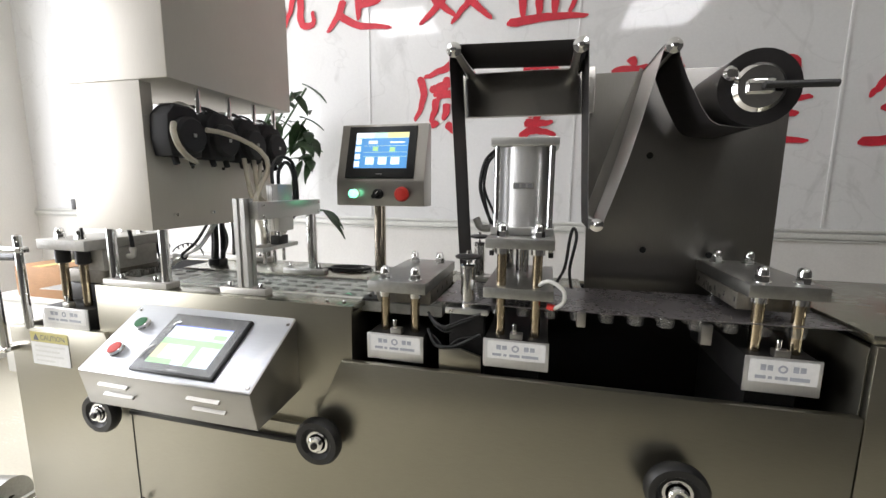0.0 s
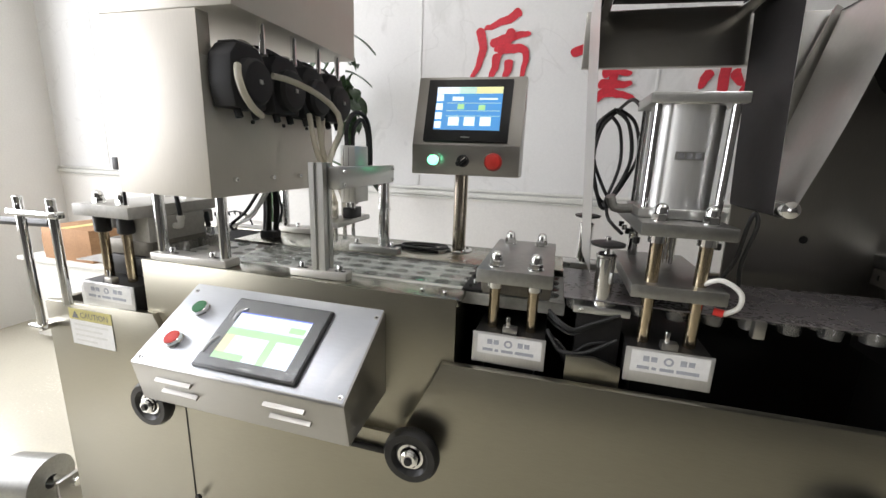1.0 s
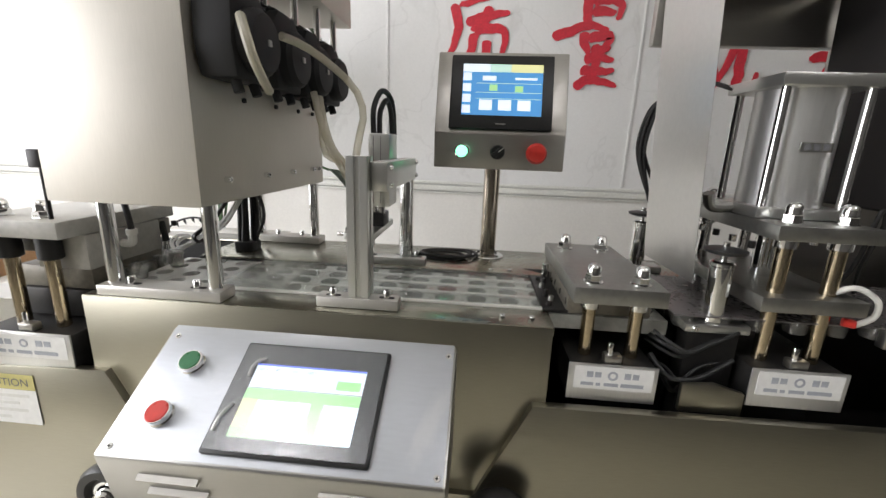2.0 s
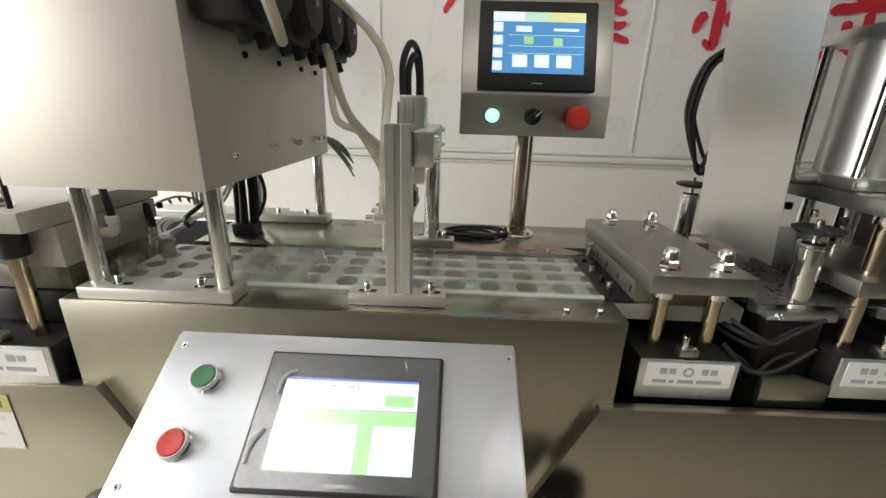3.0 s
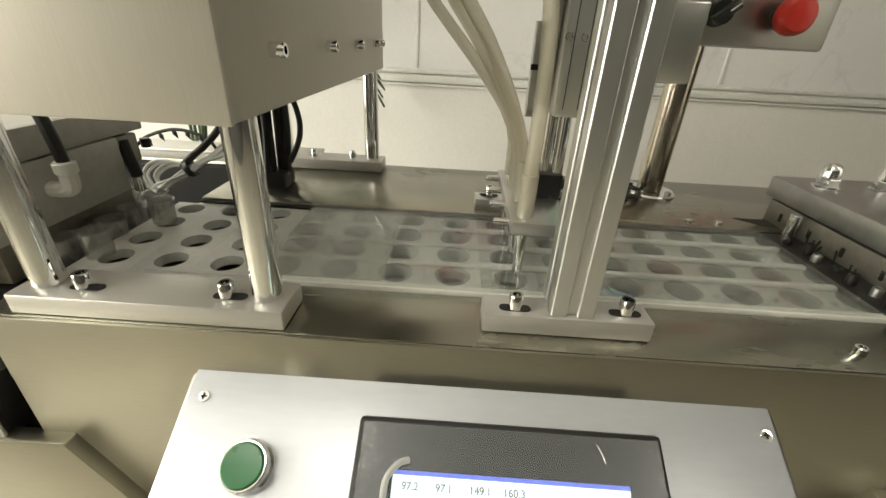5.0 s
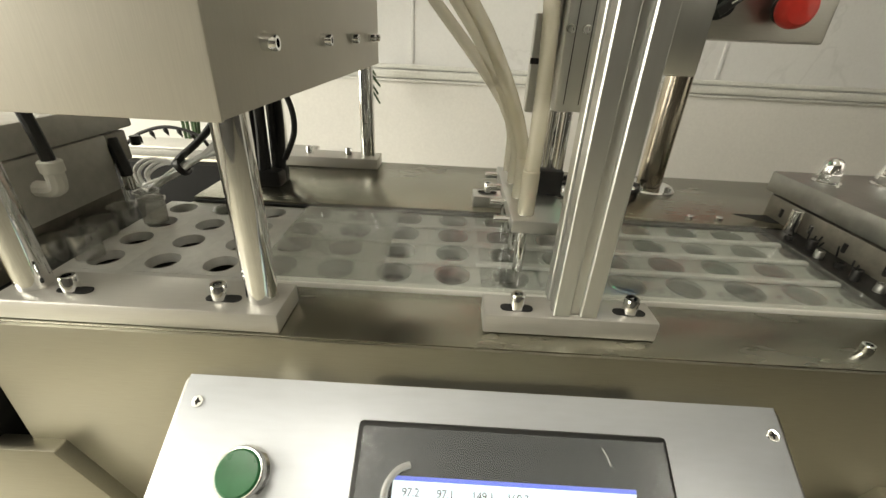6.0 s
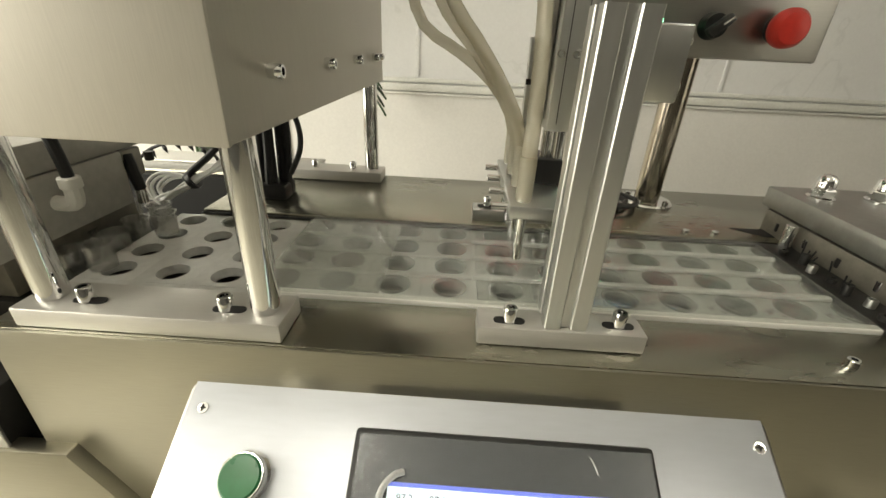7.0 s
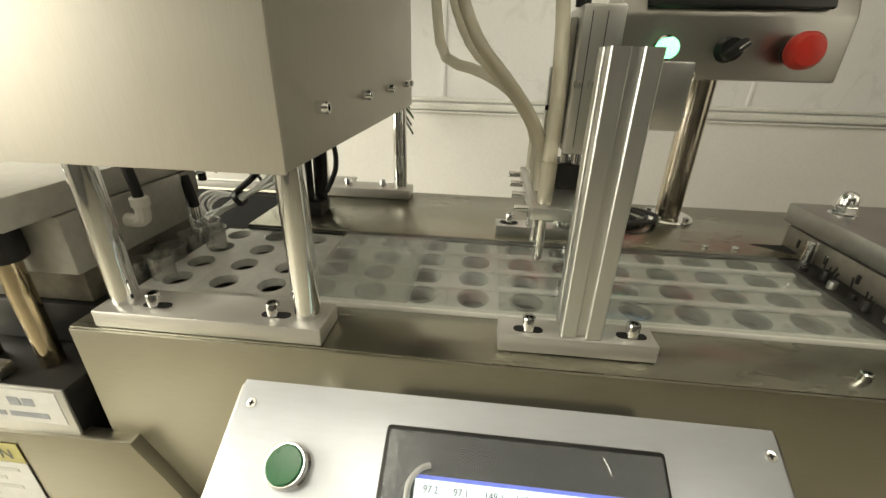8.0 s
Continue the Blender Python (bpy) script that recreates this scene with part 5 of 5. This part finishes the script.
# ---------------------------------------------------------------- cables and loose things
def cables():
    c = thing("cable_coil", (-0.245, 1.03, 0.851), "flat coil of black cable lying on the deck", "cable")
    for k in range(3):
        r = 0.040 + 0.006 * k
        cx, cy = -0.245 + 0.005 * (k - 1), 1.03 + 0.004 * ((k * 2) % 3 - 1)
        pts = [(cx + r * math.cos(a * 0.785) * 1.15, cy + 0.72 * r * math.sin(a * 0.785), 0.8545 + 0.003 * k + 0.002 * math.sin(a + k)) for a in range(9)]
        part("turn", tube(pts, 0.0032, steps=5), RUBBER, c)
    part("tail", tube([(-0.30, 1.03, 0.856), (-0.33, 1.00, 0.856), (-0.345, 0.985, 0.860)], 0.004), RUBBER, c)
    b = thing("cable_bundle", (-0.66, 1.0, 0.851), "thick bundle of black cables hanging from the filling unit", "cable")
    rnd = random.Random(3)
    for k in range(9):
        x, y = -0.687 + 0.0038 * k, 0.995 + rnd.uniform(-0.012, 0.012)
        part("strand", tube([(x + 0.004, y, 0.998), (x + rnd.uniform(-0.003, 0.003), y + 0.006, 0.93), (x, y, 0.872), (x, y, 0.853)], 0.0052), RUBBER, b)
    part("loop", tube([(-0.655, 0.99, 0.998), (-0.634, 0.99, 0.955), (-0.632, 0.99, 0.92), (-0.648, 0.99, 0.885)], 0.0035), RUBBER, b)
    part("plug", box(-0.694, -0.652, 0.975, 1.012, 0.8515, 0.872, 0.004), BLACK, b)
    w = thing("wire_bundle", (-0.68, 0.95, 0.86), "loose bundle of thin white and black wires", "cable")
    for k in range(9):
        o, q = rnd.uniform(-0.008, 0.008), rnd.uniform(-0.006, 0.006)
        far = rnd.uniform(0.0, 0.03)
        pts = [(-0.665 + o, 0.985 + q, 0.985), (-0.700 + q, 0.962 + o, 0.918 + o), (-0.755 + o * 0.5, 0.95 + q * 0.5, 0.881 + q * 0.5), (-0.795 + q, 0.945 + o, 0.854 + 0.2 * far), (-0.822 + far, 0.948, 0.853 + o * 0.4), (-0.833 + far, 0.955, 0.866 + q), (-0.815 + far, 0.96, 0.880 + q), (-0.775 + far, 0.955, 0.884)]
        part("wire", tube(pts if k % 2 else pts[:5], 0.0019), LABELW, w)
    part("dark_wire", tube([(-0.690, 0.985, 0.985), (-0.722, 0.965, 0.925), (-0.758, 0.95, 0.890), (-0.765, 0.95, 0.882)], 0.0042), RUBBER, w)
    part("tie", turned([(0.007, -0.003), (0.0105, -0.003), (0.0105, 0.003), (0.007, 0.003)], (-0.755, 0.950, 0.881), (-0.8, 0, -0.5), 14), BLACK, w)
    v = thing("wire_comb", (-0.82, 1.03, 0.90), "dark ribbed cable with short spikes", "cable")
    part("spine", tube([(-0.885, 1.03, 0.878), (-0.862, 1.03, 0.896), (-0.823, 1.03, 0.908), (-0.79, 1.03, 0.904), (-0.772, 1.03, 0.893), (-0.762, 1.03, 0.872)], 0.0022), RUBBER, v)
    for k, (x, z) in enumerate(((-0.862, 0.896), (-0.843, 0.903), (-0.823, 0.908), (-0.805, 0.907), (-0.788, 0.903))):
        part("spike", turned([(0.0012, 0), (0.0032, 0.005), (0, 0.014)], (x, 1.03, z), (0.45, -0.1, -0.8), 8), RUBBER, v)


def cable_loom():
    """Black cables that sag between the two presses in front of the cavity."""
    c = thing("cable_loom", (0.12, 0.72, 0.80), "black cables sagging between the two presses", "cable")
    rnd = random.Random(5)
    for k in range(6):
        z, y = 0.842 - 0.012 * k, 0.722 + 0.012 * (k % 3)
        a, b = rnd.uniform(-0.010, 0.012), rnd.uniform(-0.014, 0.010)
        part("strand", tube([(0.079, y + 0.02, z - 0.004), (0.098, y, z - 0.018 + a), (0.120, y - 0.006, z - 0.026 + b), (0.146, y, z - 0.016 + a), (0.190, y + 0.012, z + b)], 0.0036 if k % 2 else 0.0026), RUBBER, c)


def side_bin():
    b = thing("junction_box", (-0.79, 1.12, 0.835), "low grey box behind the deck", "box")
    part("body", box(-0.96, -0.662, 1.115, 1.17, 0.8405, 0.8535, 0.002), GREYBLOCK, b)
    part("lid", box(-0.962, -0.661, 1.1135, 1.172, 0.8535, 0.8575, 0.001), PLATE, b)


def cartons():
    k = thing("white_cabinet", (-2.35, 1.7, 0), "low white cabinet standing by the wall", "cabinet")
    part("body", box(-2.65, -2.05, 1.50, 1.9, 0.03, 0.465, 0.004), WHITEP, k)
    part("top", box(-2.67, -2.03, 1.48, 1.92, 0.465, 0.485, 0.003), WHITEP, k)
    part("plinth", box(-2.63, -2.07, 1.54, 1.88, 0, 0.03), BLACK, k)
    for x, y, z, w, d, h in ((-2.33, 1.66, 0.4855, 0.34, 0.30, 0.17), (-2.57, 1.70, 0.4855, 0.12, 0.24, 0.10)):
        c = thing("carton", (x, y, z), "brown cardboard carton on the white cabinet", "carton", "cartons on the cabinet")
        part("body", box(x - w / 2, x + w / 2, y - d / 2, y + d / 2, z, z + h, 0.004), CARTON, c)
        part("tape", box(x - 0.03, x + 0.03, y - d / 2 - 0.001, y + d / 2 + 0.001, z + h - 0.001, z + h + 0.0012), YELLOW, c)
    r = thing("film_roll_stand", (-1.36, 0.74, 0), "grey roll of film on a low floor stand", "film roll")
    part("roll", turned([(0.02, 0), (0.075, 0), (0.075, 0.12), (0.02, 0.12)], (-1.41, 0.715, 0.10), (1, 0.25, 0), 36), CAST, r)
    part("shaft", rod((-1.50, 0.70, 0.10), (-1.22, 0.77, 0.10), 0.014), CHROME, r)
    for x, y in ((-1.44, 0.71), (-1.24, 0.765)):
        part("bracket", box(x - 0.008, x + 0.008, y - 0.04, y + 0.04, 0, 0.125, 0.003), STEEL, r)


def caution_label():
    c = thing("caution_label", (-0.93, 0.681, 0.66), "yellow and white caution sticker on the cabinet front", "sticker")
    x0, x1, y = -0.985, -0.855, 0.6812
    part("head_field", box(x0, x1, y - 0.0006, y, 0.690, 0.716), YELLOW, c)
    part("text_field", box(x0, x1, y - 0.0006, y, 0.628, 0.689), LABELW, c)
    ob = text("CAUTION", 0.019, INK)
    ob.parent = c
    ob.matrix_basis = Matrix.Translation(Vector((x0 + 0.035, y - 0.0011, 0.696)) - PLACE[c]) @ pose(0, 0, 0, 90, 0, 0)
    part("warning_triangle", prism([(x0 + 0.010, 0.694), (x0 + 0.030, 0.694), (x0 + 0.020, 0.711)], "y", y - 0.0012, y - 0.0007), INK, c)
    for k, (u0, u1) in enumerate(((0.1, 0.9), (0.1, 0.75), (0.1, 0.85), (0.1, 0.6))):
        part("text_bar", box(x0 + 0.13 * u0, x0 + 0.13 * u1, y - 0.0011, y - 0.0007, 0.676 - 0.013 * k, 0.681 - 0.013 * k), RAIL, c)


def plant():
    px, py = -0.97, 1.78
    p = thing("potted_plant", (px, py, 0), "leafy dark green plant standing behind the filling unit", "plant")
    part("pot", turned([(0, 0), (0.10, 0), (0.13, 0.28), (0.135, 0.30), (0.12, 0.30), (0.115, 0.27), (0, 0.27)], (px - 0.30, py, 0)), DARKMETAL, p)
    rnd = random.Random(11)
    stems = []
    for k in range(8):
        a = k * 0.9
        top = (px + 0.07 + 0.09 * math.cos(a), py - 0.04 + 0.08 * math.sin(a), 1.34 + 0.03 * k)
        stems.append(top)
        part("stem", tube([(px - 0.30, py, 0.26), (px - 0.30 + 0.02 * math.cos(a), py, 0.75), (px - 0.26 + 0.03 * math.cos(a), py, 1.05), top], 0.005, seg=6), LEAF, p)
    low = (-0.785, 1.80, 0.975)
    part("stem", tube([(px - 0.30, py, 0.26), (px - 0.28, py + 0.02, 0.75), (px - 0.15, py + 0.03, 1.06), low], 0.005, seg=6), LEAF, p)
    stems.append(low)
    for k in range(38):
        base = Vector(stems[k % 8 if k < 34 else 8]) + Vector((rnd.uniform(-0.03, 0.03), rnd.uniform(-0.03, 0.03), rnd.uniform(-0.14, 0.02)))
        d = Vector((rnd.uniform(-0.4, 1), rnd.uniform(-1, 0.3), rnd.uniform(-0.6, 0.25))).normalized()
        if k >= 34:
            base, d = Vector(low), Vector((0.9, -0.15 + 0.1 * (k - 34), -0.10 - 0.22 * (k - 34))).normalized()
        s = d.cross(Vector((0, 0, 1))).normalized()
        n = s.cross(d)
        ln, wd = rnd.uniform(0.09, 0.15), rnd.uniform(0.020, 0.032)
        bm = bmesh.new()
        rows = []
        for t, wf in ((0, 0.1), (0.2, 0.8), (0.45, 1.0), (0.7, 0.75), (0.88, 0.35), (1.0, 0.02)):
            mid = base + d * ln * t - Vector((0, 0, 0.05 * t * t))
            rows.append([bm.verts.new(mid + s * wd * wf * q + n * 0.006 * abs(q)) for q in (-1, 0, 1)])
        for r0, r1 in zip(rows, rows[1:]):
            for q in range(2):
                bm.faces.new((r0[q], r0[q + 1], r1[q + 1], r1[q]))
        bmesh.ops.solidify(bm, geom=bm.faces[:], thickness=0.0008)
        part("leaf", bm, LEAF, p)


room()
lettering()
machine_frame()
for hx, hz in ((-0.13, 0.572), (-0.72, 0.548), (0.54, 0.595)):
    handwheel(hx, hz)
control_box()
operator_panel()
filling_unit()
tubes()
STAND, HEAD = dispensing_stand()
DOSING = dosing_tubes()
presses()
infeed_frame()
clamp_posts()
film_unwinder()
sealed_web()
cables()
cable_loom()
side_bin()
cartons()
caution_label()
plant()
trays_and_cups()


def motions():
    """The nozzle head goes down to the cups and up again; the tubes swing with it."""
    home = HEAD.location.copy()
    drop = 0.039
    steps = [(0, 0), (3.5, 0), (3.6, 0.10), (3.75, 0.47), (3.9, 0.85), (4.0, 0.98), (4.1, 1), (6.75, 1), (6.85, 0.95), (6.95, 0.6), (7.05, 0.2), (7.15, 0.02), (7.25, 0), (8, 0)]
    walk(HEAD, [(t, pose(home.x, home.y, home.z - drop * s)) for t, s in steps])
    for t, run, pieces in DOSING:
        rows = [[] for _ in pieces]
        for time, share in steps:
            joints = tube_points(run, share)
            for k, row in enumerate(rows):
                turn = (joints[k + 1] - joints[k]).to_track_quat("Z", "Y").to_matrix().to_4x4()
                row.append((time, Matrix.Translation(joints[k] - PLACE[t]) @ turn))
        for ob, row in zip(pieces, rows):
            walk(ob, row)


motions()
